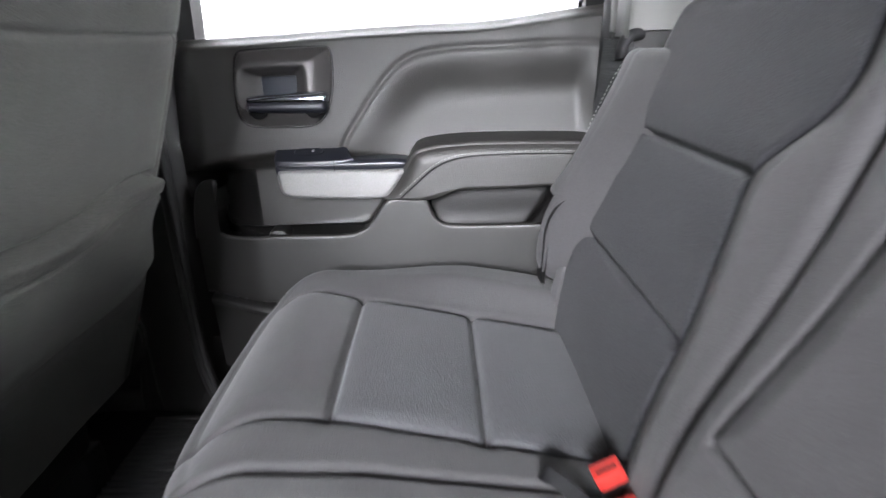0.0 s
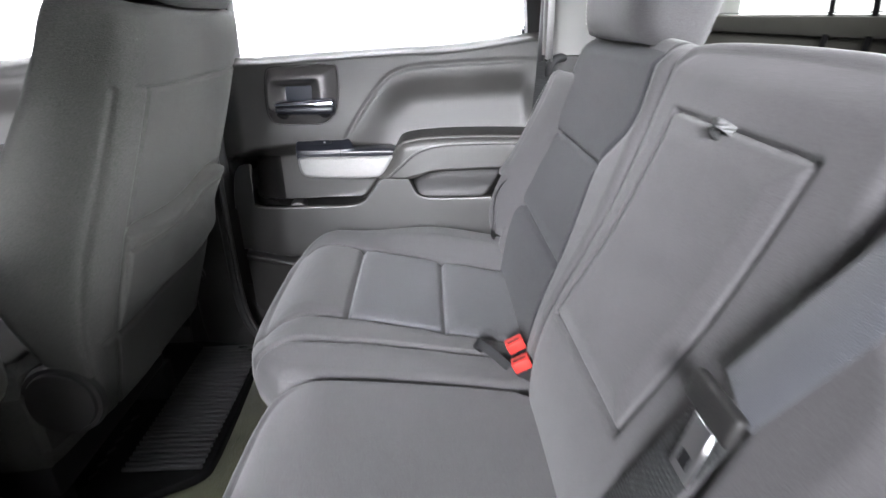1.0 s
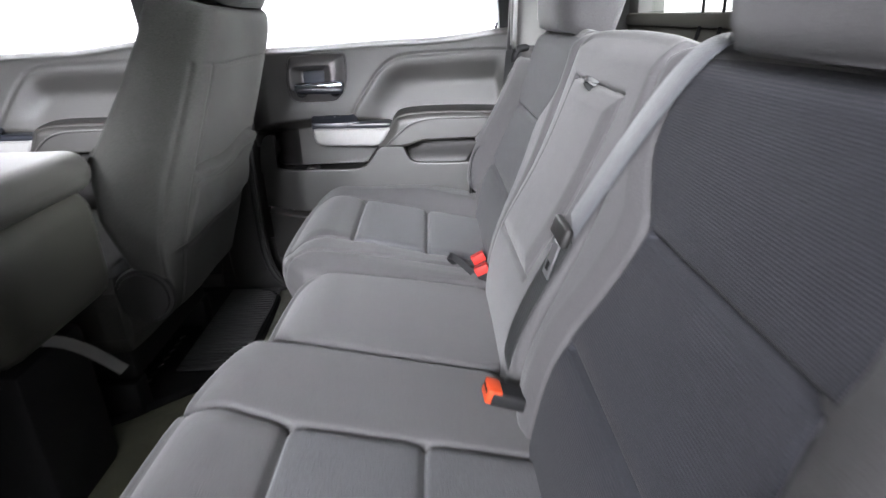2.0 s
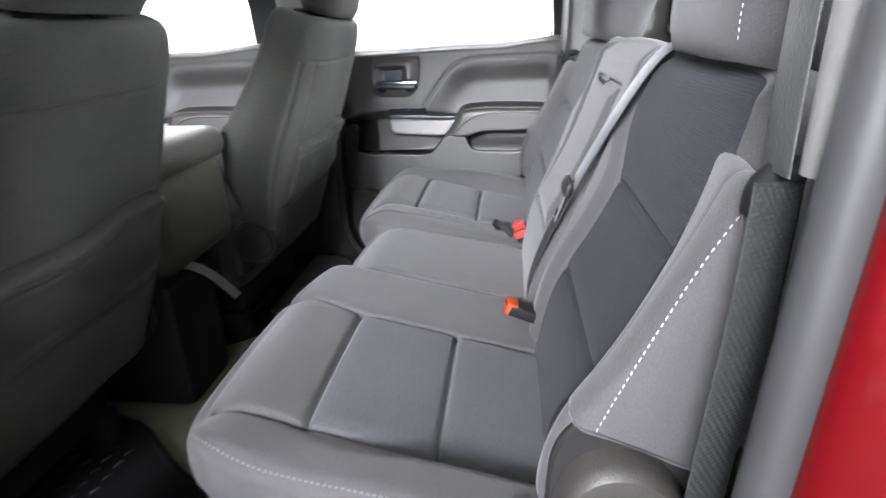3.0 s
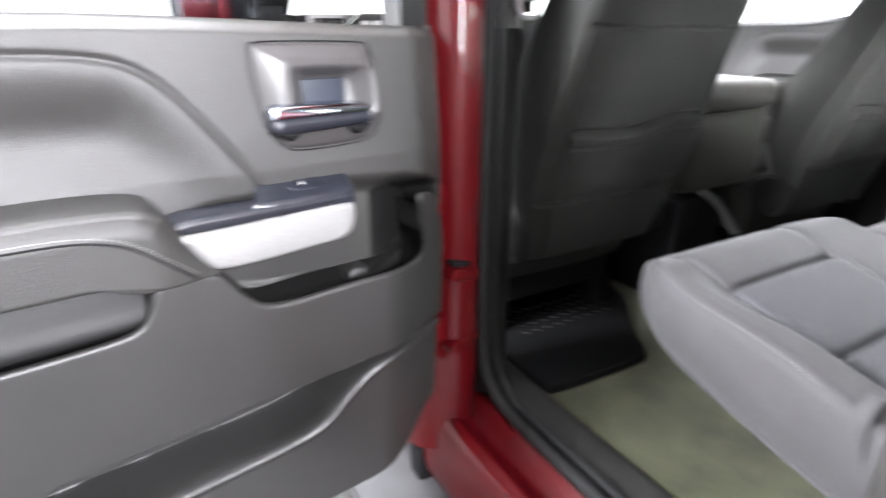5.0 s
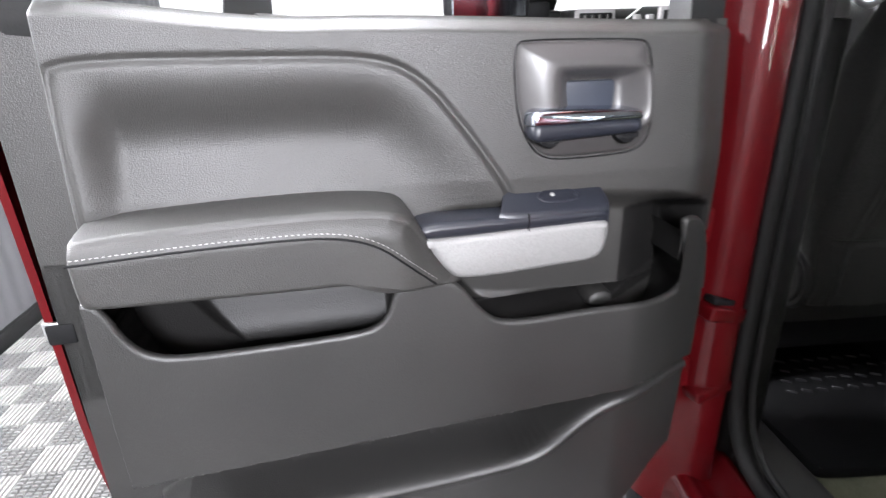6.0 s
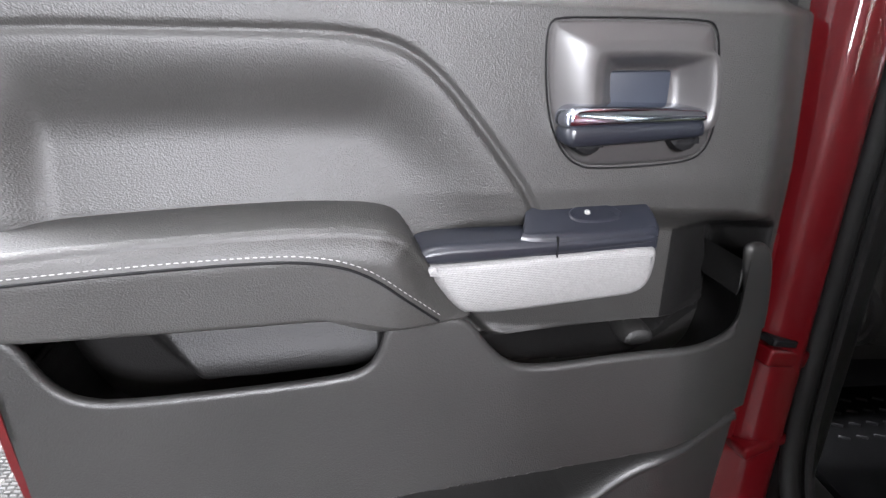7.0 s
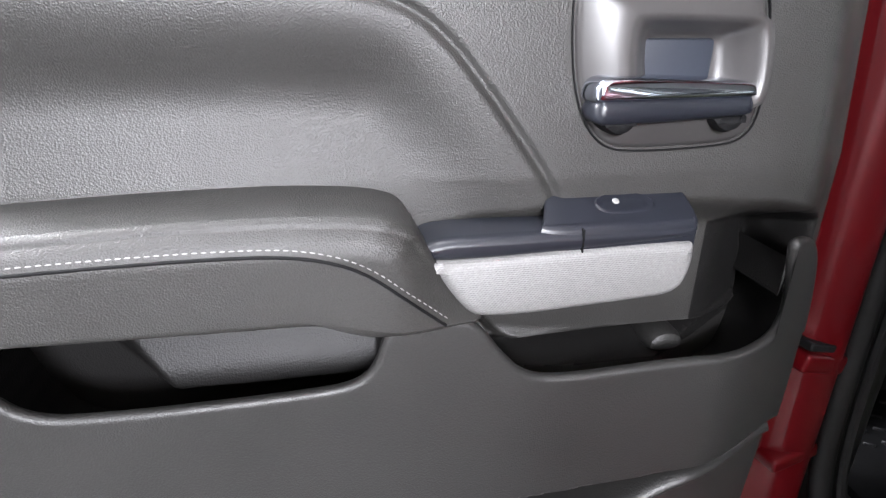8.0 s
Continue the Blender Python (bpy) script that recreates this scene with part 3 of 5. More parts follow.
    tube("seam", [on_face(p[0] + 0.002, p[1] - 0.0045) for p in chaikin(edge, 3, False)], 0.0012, BLACK, rest, "sewn seam")

    # switch strip and silver trim
    strip = chaikin([(0.470, 0.505), (0.462, 0.497), (0.262, 0.503), (0.250, 0.510), (0.256, 0.5155), (0.268, 0.517), (0.410, 0.517), (0.470, 0.517)], 2)
    sw = relief("switch_panel", strip, [(0.0, 0.822), (0.0, 0.762), (0.001, 0.756), (0.004, 0.752), (0.007, 0.7515)], place, GLOSS, door,
                "blue-black window switch panel", sharp=50)

    def on_top(a, b, h):
        # the sloping top of the switch panel
        return place(a, 0.5165 + 0.45 * (b - 0.752) + h, b)

    top = chaikin([(0.258, 0.753), (0.384, 0.753), (0.378, 0.765), (0.364, 0.80), (0.358, 0.822), (0.256, 0.822), (0.248, 0.790), (0.250, 0.758)], 2)
    relief("switch_top", top, [(0.0, -0.02), (0.0, -0.001), (0.0015, 0.0008), (0.004, 0.0012)], on_top, GLOSS, sw)
    rocker = chaikin([(0.284, 0.767), (0.326, 0.766), (0.334, 0.778), (0.322, 0.789), (0.290, 0.789), (0.279, 0.779)], 2)
    relief("window_switch", rocker, [(-0.0015, 0.0), (0.0, 0.001), (0.002, 0.0024), (0.008, 0.0008)], on_top, GLOSS, sw, "small window switch rocker")
    relief("switch_mark", chaikin([(0.310, 0.777), (0.315, 0.777), (0.315, 0.782), (0.310, 0.782)], 1), [(0, 0.001), (0, 0.0022), (0.0005, 0.0024)], on_top, THREAD, sw, "small white switch symbol")
    part("panel_joint", rbox(-0.0006, 0.0006, -0.003, 0.003, -0.012, 0.012, 0.0, m=Matrix.Translation(place(0.350, 0.507, 0.7535))), BLACK, sw)
    sil = chaikin([(0.470, 0.503), (0.458, 0.500), (0.262, 0.5055), (0.253, 0.500), (0.256, 0.470), (0.268, 0.457), (0.300, 0.455), (0.425, 0.4485),
                   (0.445, 0.462)], 2)
    relief("silver_trim", sil, [(0.0, 0.822), (0.0, 0.760), (0.001, 0.7525), (0.004, 0.7490), (0.008, 0.7478)], place, SILVER, door,
           "woven-pattern silver trim strip", sharp=50)

    # handle in its bezel, leaning with the panel
    def lean(x, z, y):
        return place(x, z, y + 0.11 * (z - 0.68))

    bez = BEZEL_OUT
    hole = chaikin([(0.311, 0.663), (0.303, 0.667), (0.216, 0.665), (0.206, 0.661), (0.203, 0.640), (0.203, 0.612), (0.211, 0.603), (0.292, 0.603), (0.307, 0.607), (0.312, 0.630)], 3)
    n = len(bez)
    hole = resample(hole, 400)
    mid = hole.mean(0)
    ang = np.arctan2(*(hole - mid).T[::-1])
    order = np.argsort(ang)
    want = np.arctan2(*(bez - mid).T[::-1])
    rad = np.interp(want, ang[order], np.linalg.norm(hole - mid, axis=1)[order], period=2 * math.pi)
    hole = mid + np.stack([np.cos(want), np.sin(want)], 1) * rad[:, None]
    verts = []
    for ring2, hh in ((inset(bez, -0.0015), 0.806), (bez, 0.8005), (inset(bez, 0.002), 0.7975), (inset(bez, 0.005), 0.7955),
                      (bez * 0.45 + hole * 0.55, 0.7890), (mid + (hole - mid) * 1.10, 0.7845), (hole, 0.7855), (mid + (hole - mid) * 0.90, 0.7900), (mid + (hole - mid) * 0.76, 0.7985), (mid + (hole - mid) * 0.62, 0.8065), (mid + (hole - mid) * 0.50, 0.8095)):
        verts += [lean(p[0], p[1], hh) for p in ring2]
    f4 = [tuple(f) for f in grid_faces(11, n, True)] + [tuple(range(10 * n, 11 * n))]
    bezel = mesh_part("handle_bezel", verts, f4, BEZEL, door, "satin grey plastic handle bezel", sharp=0)
    tube("bezel_gap", [lean(p[0], p[1], 0.7985) for p in np.vstack([inset(bez, -0.002), inset(bez, -0.002)[:1]])], 0.0008, BLACK, bezel, n=120, k=6)
    part("back_plate", rbox(-0.030, 0.030, -0.004, 0.004, -0.026, 0.018, 0.003, m=Matrix.Translation(lean(0.2655, 0.633, 0.8085))), PLATE, bezel, "slate-blue plate behind the handle")
    bar = chaikin([(0.344, 0.606), (0.340, 0.613), (0.330, 0.614), (0.224, 0.614), (0.2155, 0.612), (0.2135, 0.601), (0.217, 0.597), (0.232, 0.596), (0.325, 0.592), (0.338, 0.592), (0.344, 0.597)], 2)
    handle = relief("door_handle", bar, [(0.004, 0.812), (0.0, 0.806), (0.0, 0.780), (0.0025, 0.776), (0.007, 0.774)], lean, GLOSS, bezel, "dark pull handle with a chrome top", sharp=50)
    cap = chaikin([(0.346, 0.610), (0.3455, 0.621), (0.340, 0.626), (0.330, 0.627), (0.226, 0.6225), (0.217, 0.621), (0.2145, 0.617), (0.2145, 0.611), (0.222, 0.6095), (0.33, 0.6085), (0.342, 0.608)], 2)
    relief("chrome_cap", cap, [(0.0, 0.812), (0.0, 0.780), (0.0015, 0.7745), (0.004, 0.7722), (0.0065, 0.7715)], lean, CHROME, bezel, "chrome handle cap", sharp=60)
    for cx, mat_b in ((0.322, BLACK), (0.232, BLACK)):
        foot = chaikin([(cx + 0.017, 0.598), (cx + 0.013, 0.590), (cx + 0.002, 0.583), (cx - 0.010, 0.586), (cx - 0.015, 0.596), (cx - 0.015, 0.598)], 2)
        relief("handle_foot", foot, [(0.0, 0.812), (0.0, 0.785), (0.002, 0.780), (0.006, 0.778)], lean, mat_b, bezel)

    # bump in the bin, and latch on the rear edge
    bump = chaikin([(0.243, 0.388), (0.213, 0.388), (0.206, 0.365), (0.25, 0.365)], 2)
    relief("bin_divider", bump, [(0, 0.838), (0, 0.812), (0.003, 0.803), (0.007, 0.801)], place, DOOR_LOW, door)
    part("door_latch", rbox(-0.028, 0.003, -0.012, 0.022, -0.012, 0.014, 0.003, m=Matrix.Translation(place(0.886, 0.392, 0.868) if side == 1 else place(0.886, 0.392, 0.868))), BLACK, door, "black and steel door latch")
    part("latch_claw", rbox(-0.016, 0.006, -0.004, 0.004, -0.004, 0.016, 0.003, m=Matrix.Translation(place(0.886, 0.392, 0.852))), STEEL, door)
    return door


build_door("door_1", 1, 0.004, "closed red rear door with dark grained vinyl inside", (HINGE_X, HINGE_Y, 0), 0)
build_door("door_2", -1, 0.0022, "wide open red rear door with dark grained vinyl inside", (HINGE_X, -HINGE_Y, 0), OPEN)
build_door("door_3", 1, 0.006, "closed red front door with dark grained vinyl inside", (HINGE_X - 0.97, HINGE_Y, 0), 0)
build_door("door_4", -1, 0.006, "open red front door on the driver side", (HINGE_X - 0.97, -HINGE_Y, 0), -72)


# ---- cab structure ----
def struct(name, bm, mat, label, category):
    return tagged(part(name, bm, mat), label, category, kind="structure")


def flat_place(a, b, h):
    return Vector((a, b, h))


struct("cab_floor", rbox(-1.2, 1.12, -0.76, 0.86, -0.06, 0.0, 0.01), CARPET, "olive grey carpeted cab floor", "floor")
struct("headliner", rbox(-0.75, 1.12, -0.80, 0.80, 1.10, 1.125, 0.01), HEADLINER, "light grey cloth headliner", "ceiling")
struct("cab_roof", rbox(-0.85, 1.18, -0.84, 0.84, 1.13, 1.17, 0.02), PAINT, "red painted cab roof", "roof")
# rear wall with its window opening
struct("rear_wall_lower", rbox(1.09, 1.16, -0.86, 0.86, 0.0, 0.755, 0.01), REAR_TRIM, "dark trimmed rear cab wall", "wall")
struct("rear_wall_upper", rbox(1.09, 1.16, -0.86, 0.86, 1.06, 1.13, 0.01), TRIM_GREY, "grey trimmed head of the rear window", "wall")
for s in (-1, 1):
    struct("rear_wall_side", rbox(1.09, 1.16, s * 0.74 - 0.06, s * 0.74 + 0.06, 0.755, 1.06, 0.01), TRIM_GREY, "grey trimmed side of the rear window", "wall")
rear_window = thing("window_1", "green tinted rear window with fine heater lines", "window", (1.125, 0, 0.9), kind="structure")
p = part("pane", rbox(-0.002, 0.002, -0.70, 0.70, -0.15, 0.165, 0.0), GLASS_GREEN, rear_window)
p.visible_shadow = False
for i in range(10):
    part("heater_line", rbox(-0.005, -0.0035, -0.68, 0.68, -0.13 + i * 0.028, -0.1288 + i * 0.028, 0.0), RUBBER, rear_window)
part("window_sill", rbox(-0.05, 0.0, -0.72, 0.72, -0.16, -0.132, 0.008), REAR_TRIM, rear_window, "black rear window sill")
# screen and bulkhead that close the front
struct("bulkhead", rbox(-1.25, -1.18, -0.86, 0.86, -0.06, 0.70, 0.01), BLACK, "plain dark bulkhead under the windscreen", "wall")
screen = tagged(part("windscreen", rbox(-0.003, 0.003, -0.78, 0.78, -0.33, 0.33, 0.0, m=Matrix.Translation((-0.98, 0, 0.90)) @ pose(0, 0, 0, 0, 48, 0)), GLASS), "clear raked windscreen", "window", kind="structure")
screen.visible_shadow = False


for s in (1, -1):
    # Kick panel added to stop light leaking into the footwell.
    struct("cowl_side", rbox(-1.25, -0.885, min(s * 0.78, s * 0.87), max(s * 0.78, s * 0.87), -0.1, 0.74, 0.01), TRIM_DARK, "dark kick panel beside the footwell", "wall")
    struct("a_pillar", rbox(-0.36, 0.36, -0.05, 0.05, -0.045, 0.045, 0.015, m=Matrix.Translation((-0.93, s * 0.79, 0.93)) @ pose(0, 0, 0, 0, -40, 0)), TRIM_DARK, "raked windscreen pillar", "pillar")

# ---- pillars ----
for s in (1, -1):
    low = s == 1
    b_post = thing("b_pillar", "dark trimmed centre pillar with red painted jamb", "pillar", (0, 0, 0), kind="structure")
    out = [(-0.06, 0.66), (0.03, 0.668), (0.052, 0.70), (0.056, 0.76), (-0.06, 0.77)] if s < 0 else [(-0.06, 0.795), (0.03, 0.797), (0.062, 0.808), (0.080, 0.825), (0.084, 0.842), (-0.06, 0.845)]
    def up_place(a, b, h, s=s):
        return Vector((a, s * b, h))

    def lean_place(a, b, h, s=s):
        return Vector((a + 0.048 * (h - 0.64), s * b, h))
    extrude("lower_trim", chaikin(out, 2), 0.0, 0.707 if s < 0 else 0.739, up_place, TRIM_DARK, b_post, "dark lower pillar trim")
    extrude("upper_trim", chaikin([(-0.055, 0.67), (0.035, 0.675), (0.052, 0.71), (0.056, 0.765), (-0.06, 0.77)], 2), 0.708 if s < 0 else 0.74, 1.12, up_place, TRIM_GREY, b_post, "pale grey upper pillar trim")
    jamb = chaikin([(-0.07, 0.772), (0.068, 0.772), (0.083, 0.785), (0.079, 0.825), (0.050, 0.848), (0.028, 0.885), (-0.07, 0.885)], 2)
    jamb = jamb if s < 0 else chaikin([(-0.07, 0.86), (0.05, 0.86), (0.05, 0.885), (-0.07, 0.885)], 1)
    extrude("jamb", jamb, -0.08, 1.13, up_place, PAINT, b_post, "red painted door jamb")
    tube("door_seal", [(0.066, s * 0.762, 1.1), (0.066, s * 0.762, 0.7), (0.066, s * 0.760, 0.3), (0.070, s * 0.756, 0.12), (0.11, s * 0.748, 0.045), (0.20, s * 0.745, 0.03), (0.5, s * 0.745, 0.03), (0.66, s * 0.745, 0.035),
                       (0.74, s * 0.76, 0.07), (0.775, s * 0.785, 0.15)], 0.013, RUBBER, b_post, "black rubber door seal", n=140)
    tube("seal_lip", [(0.078, s * 0.745, 1.1), (0.078, s * 0.745, 0.7), (0.078, s * 0.743, 0.3), (0.083, s * 0.739, 0.13), (0.12, s * 0.731, 0.058), (0.20, s * 0.728, 0.045), (0.5, s * 0.728, 0.045)], 0.006, RUBBER, b_post, "thin inner seal lip", n=110, k=8)
    for zz in (0.18, 0.42):
        part("hinge", rbox(0.030, 0.075, min(s * 0.845, s * 0.868), max(s * 0.845, s * 0.868), zz, zz + 0.05, 0.004), PAINT, b_post, "red painted door hinge")
    if s < 0:
        # bent seam under the striker and the pressed step above the sill
        for zz, tall, turn in ((0.305, 0.024, -14), (0.170, 0.020, 10)):
            part("jamb_step", rbox(-0.024, 0.012, -0.034, 0.034, -tall / 2, tall / 2, 0.005, 3, m=Matrix.Translation((0.0725, -0.806, zz)) @ pose(0, 0, 0, turn, 0, 14)), PAINT, b_post, "pressed red step in the jamb")
        part("jamb_slot", rbox(-0.010, 0.0135, -0.026, 0.014, -0.005, 0.005, 0.002, 1, m=Matrix.Translation((0.0725, -0.812, 0.328)) @ pose(0, 0, 0, -14, 0, 14)), BLACK, b_post, "dark slot in the jamb")

    sill = thing("door_sill", "red painted rocker with a dark plastic sill plate", "sill", (0, 0, 0), kind="structure")
    prof = chaikin([(0.62, 0.0), (0.63, 0.022), (0.70, 0.028), (0.735, 0.024), (0.735, -0.08), (0.62, -0.08)] if s < 0 else [(0.812, 0.0), (0.818, 0.030), (0.828, 0.046), (0.837, 0.048), (0.837, -0.08), (0.812, -0.08)], 2)
    def along(a, b, h, s=s):
        return Vector((h, s * a, b))
    extrude("sill_plate", prof, -1.15, 0.80, along, SILL, sill, "dark grey plastic sill plate")
    rock = chaikin([(0.84, -0.2), (0.84, -0.03), (0.88, -0.04), (0.90, -0.2)] if s > 0 else [(0.738, -0.2), (0.738, 0.018), (0.752, 0.022), (0.765, 0.004), (0.792, -0.012), (0.815, 0.004), (0.828, 0.004), (0.840, -0.012), (0.848, -0.05), (0.850, -0.2)], 2)
    extrude("rocker", rock, -1.1, 0.92, along, PAINT, sill, "red painted rocker")

    if s > 0:
        foot = chaikin([(-0.10, 0.80), (0.05, 0.795), (0.11, 0.800), (0.16, 0.815), (0.17, 0.84), (-0.10, 0.84)], 2)
        relief("pillar_foot", foot, [(0.0, 0.0), (0.004, 0.05), (0.012, 0.10), (0.020, 0.17)], up_place, TRIM_DARK, b_post, "flared dark pillar foot", sharp=0)
        # Strip added to block the bright gap under the far door.
        part("sill_trim", rbox(-1.1, 0.80, 0.838, 0.850, -0.08, 0.14, 0.003), TRIM_DARK, sill, "dark inner sill trim")

    c_post = thing("c_pillar", "grey rear pillar with a red painted outer jamb", "pillar", (0, 0, 0), kind="structure")
    extrude("upper_trim", chaikin([(0.804, 0.745), (0.83, 0.730), (1.10, 0.72), (1.10, 0.80), (0.815, 0.80), (0.794, 0.772), (0.790, 0.757)], 2), 0.70, 1.12, up_place, TRIM_GREY, c_post, "pale grey upper pillar trim")
    extrude("lower_trim", chaikin([(0.807, 0.748), (0.83, 0.732), (1.10, 0.722), (1.10, 0.80), (0.815, 0.80), (0.798, 0.772), (0.794, 0.759)], 2), 0.0, 0.70, up_place, TRIM_DARK, c_post, "dark lower pillar trim")
    extrude("seal_strip", chaikin([(0.806, 0.766), (0.790, 0.774), (0.782, 0.789), (0.787, 0.802), (0.798, 0.807), (0.813, 0.804), (0.824, 0.787), (0.818, 0.768)], 2), 0.0, 1.12, lean_place, SEAL_GREY, c_post, "soft grey weatherstrip")
    jm = chaikin([(0.812, 0.788), (0.806, 0.802), (0.803, 0.812), (0.808, 0.824), (0.826, 0.842), (0.836, 0.849), (0.839, 0.872), (0.846, 0.881), (0.862, 0.886), (0.869, 0.897),
                  (0.873, 0.945), (0.886, 0.970), (0.93, 0.985), (1.17, 0.985), (1.17, 0.80)], 1)
    extrude("quarter_panel", jm, -0.25, 1.12, lean_place, PAINT, c_post, "red painted rear quarter and jamb")
    if s < 0:
        ring = [(0.805, -0.8345, 0.497), (0.822, -0.8415, 0.495), (0.824, -0.8423, 0.490), (0.823, -0.842, 0.468), (0.806, -0.835, 0.466), (0.8045, -0.8343, 0.492), (0.805, -0.8345, 0.497)]
        tube("sticker_edge", [(a, b - 0.0012, c) for a, b, c in ring], 0.0004, STICKER, c_post, "pale outline of a small clear sticker", n=60, k=6)
# roof rails over the doors
for s in (1, -1):
    struct("roof_rail", rbox(-0.9, 1.15, min(s * 0.76, s * 0.86), max(s * 0.76, s * 0.86), 1.085, 1.15, 0.012), PAINT, "red painted roof rail over the doors", "rail")

# outer step under the doors
step = thing("side_step", "grey coated side step bar below the rocker", "step", (0, 0, 0))
part("tread", rbox(-1.1, 0.9, -0.99, -0.80, -0.24, -0.20, 0.012), STEP, step, "grey textured tread")
part("bracket", rbox(-0.05, 0.0, -0.86, -0.70, -0.24, -0.12, 0.006), BLACK, step)

def pillar_anchor(s):
    """The front belt's height adjuster on the centre pillar."""
    t = thing("belt_anchor", "pale plastic belt adjuster with a dark steel loop on the pillar", "belt anchor", (0.052, s * 0.688, 0.75))
    cover = chaikin([(-0.026, 0.008), (-0.022, 0.11), (0.0, 0.125), (0.022, 0.11), (0.026, 0.008), (0.012, -0.006), (-0.012, -0.006)], 3)
    relief("cover", cover, [(0.0, -0.004), (0.0, 0.012), (0.003, 0.018), (0.009, 0.021)], lambda a, b, h: Vector((h, s * -a, b)), TRIM_GREY, t, "pale grey adjuster cover", sharp=0)
    tube("loop", [(0.012, s * 0.020, 0.0), (0.016, s * 0.018, -0.022), (0.017, 0.0, -0.030), (0.016, s * -0.018, -0.022), (0.012, s * -0.020, 0.0)], 0.004, STEEL, t, "dark steel belt loop", n=30, k=8)
    part("bolt", rbox(0.0, 0.016, -0.010, 0.010, -0.020, 0.0, 0.005, 3), BLACK, t)
    return t


pillar_anchor(-1)

# ---- floor mats ----
def floor_mat(s):
    mat = thing("floor_mat", "black ribbed rubber floor mat on the carpet", "mat", (0, 0, 0), group="rear floor mats")
    out = chaikin([(0.112, s * 0.60), (0.098, s * (0.805 if s > 0 else 0.62)), (-0.32, s * (0.805 if s > 0 else 0.62)), (-0.36, s * 0.58), (-0.36, s * 0.15), (-0.15, s * 0.13), (0.02, s * 0.285), (0.108, s * 0.325), (0.118, s * 0.37)], 2)
    relief("base", out, [(0.0, 0.001), (0.0, 0.014), (0.003, 0.018), (0.010, 0.018), (0.014, 0.009)], flat_place, MAT, mat)
    for i in range(30 if s > 0 else 0):
        y = s * (0.355 + i * 0.0145)
        part("rib", rbox(-0.055, 0.095, y - 0.0035, y + 0.0035, 0.008, 0.0185, 0.002, 1), RIB, mat)
    for i in range(4):
        for j in range(9):
            cx, cy = -0.206 + i * 0.034, s * (0.235 + j * 0.033 + 0.012 * (i % 2))
            part("tread_bar", rbox(-0.009, 0.009, -0.0016, 0.0016, -0.002, 0.0040, 0.0012, 1, m=Matrix.Translation((cx, cy, 0.010)) @ pose(0, 0, 0, 0, 0, 62)), TREAD, mat)
    return mat


floor_mat(1)
floor_mat(-1)

# ---- rear bench ----
SLOPE = math.atan(0.33)
UP = Vector((math.sin(SLOPE), 0, math.cos(SLOPE)))
OUTW = Vector((-math.cos(SLOPE), 0, math.sin(SLOPE)))
ROOT = Vector((0.695, 0, 0.30))
bench = thing("bench_seat", "grey cloth rear bench with dark inserts and white stitching", "seat", (0, 0, 0))


def back_place(y, s, h):
    """A point on the seat backs: across, up along the slope, and out from it."""
    return ROOT + Vector((0, y, 0)) + UP * float(s) + OUTW * float(h)


def seat_top(x, nose=0.365):
    """The height of the cushions along the cab; nose is where the front begins to round down."""
    return 0.362 - 0.23 * (x - 0.40) - 0.064 * np.clip((nose - x) / 0.092, 0, 1.2) ** 2.2


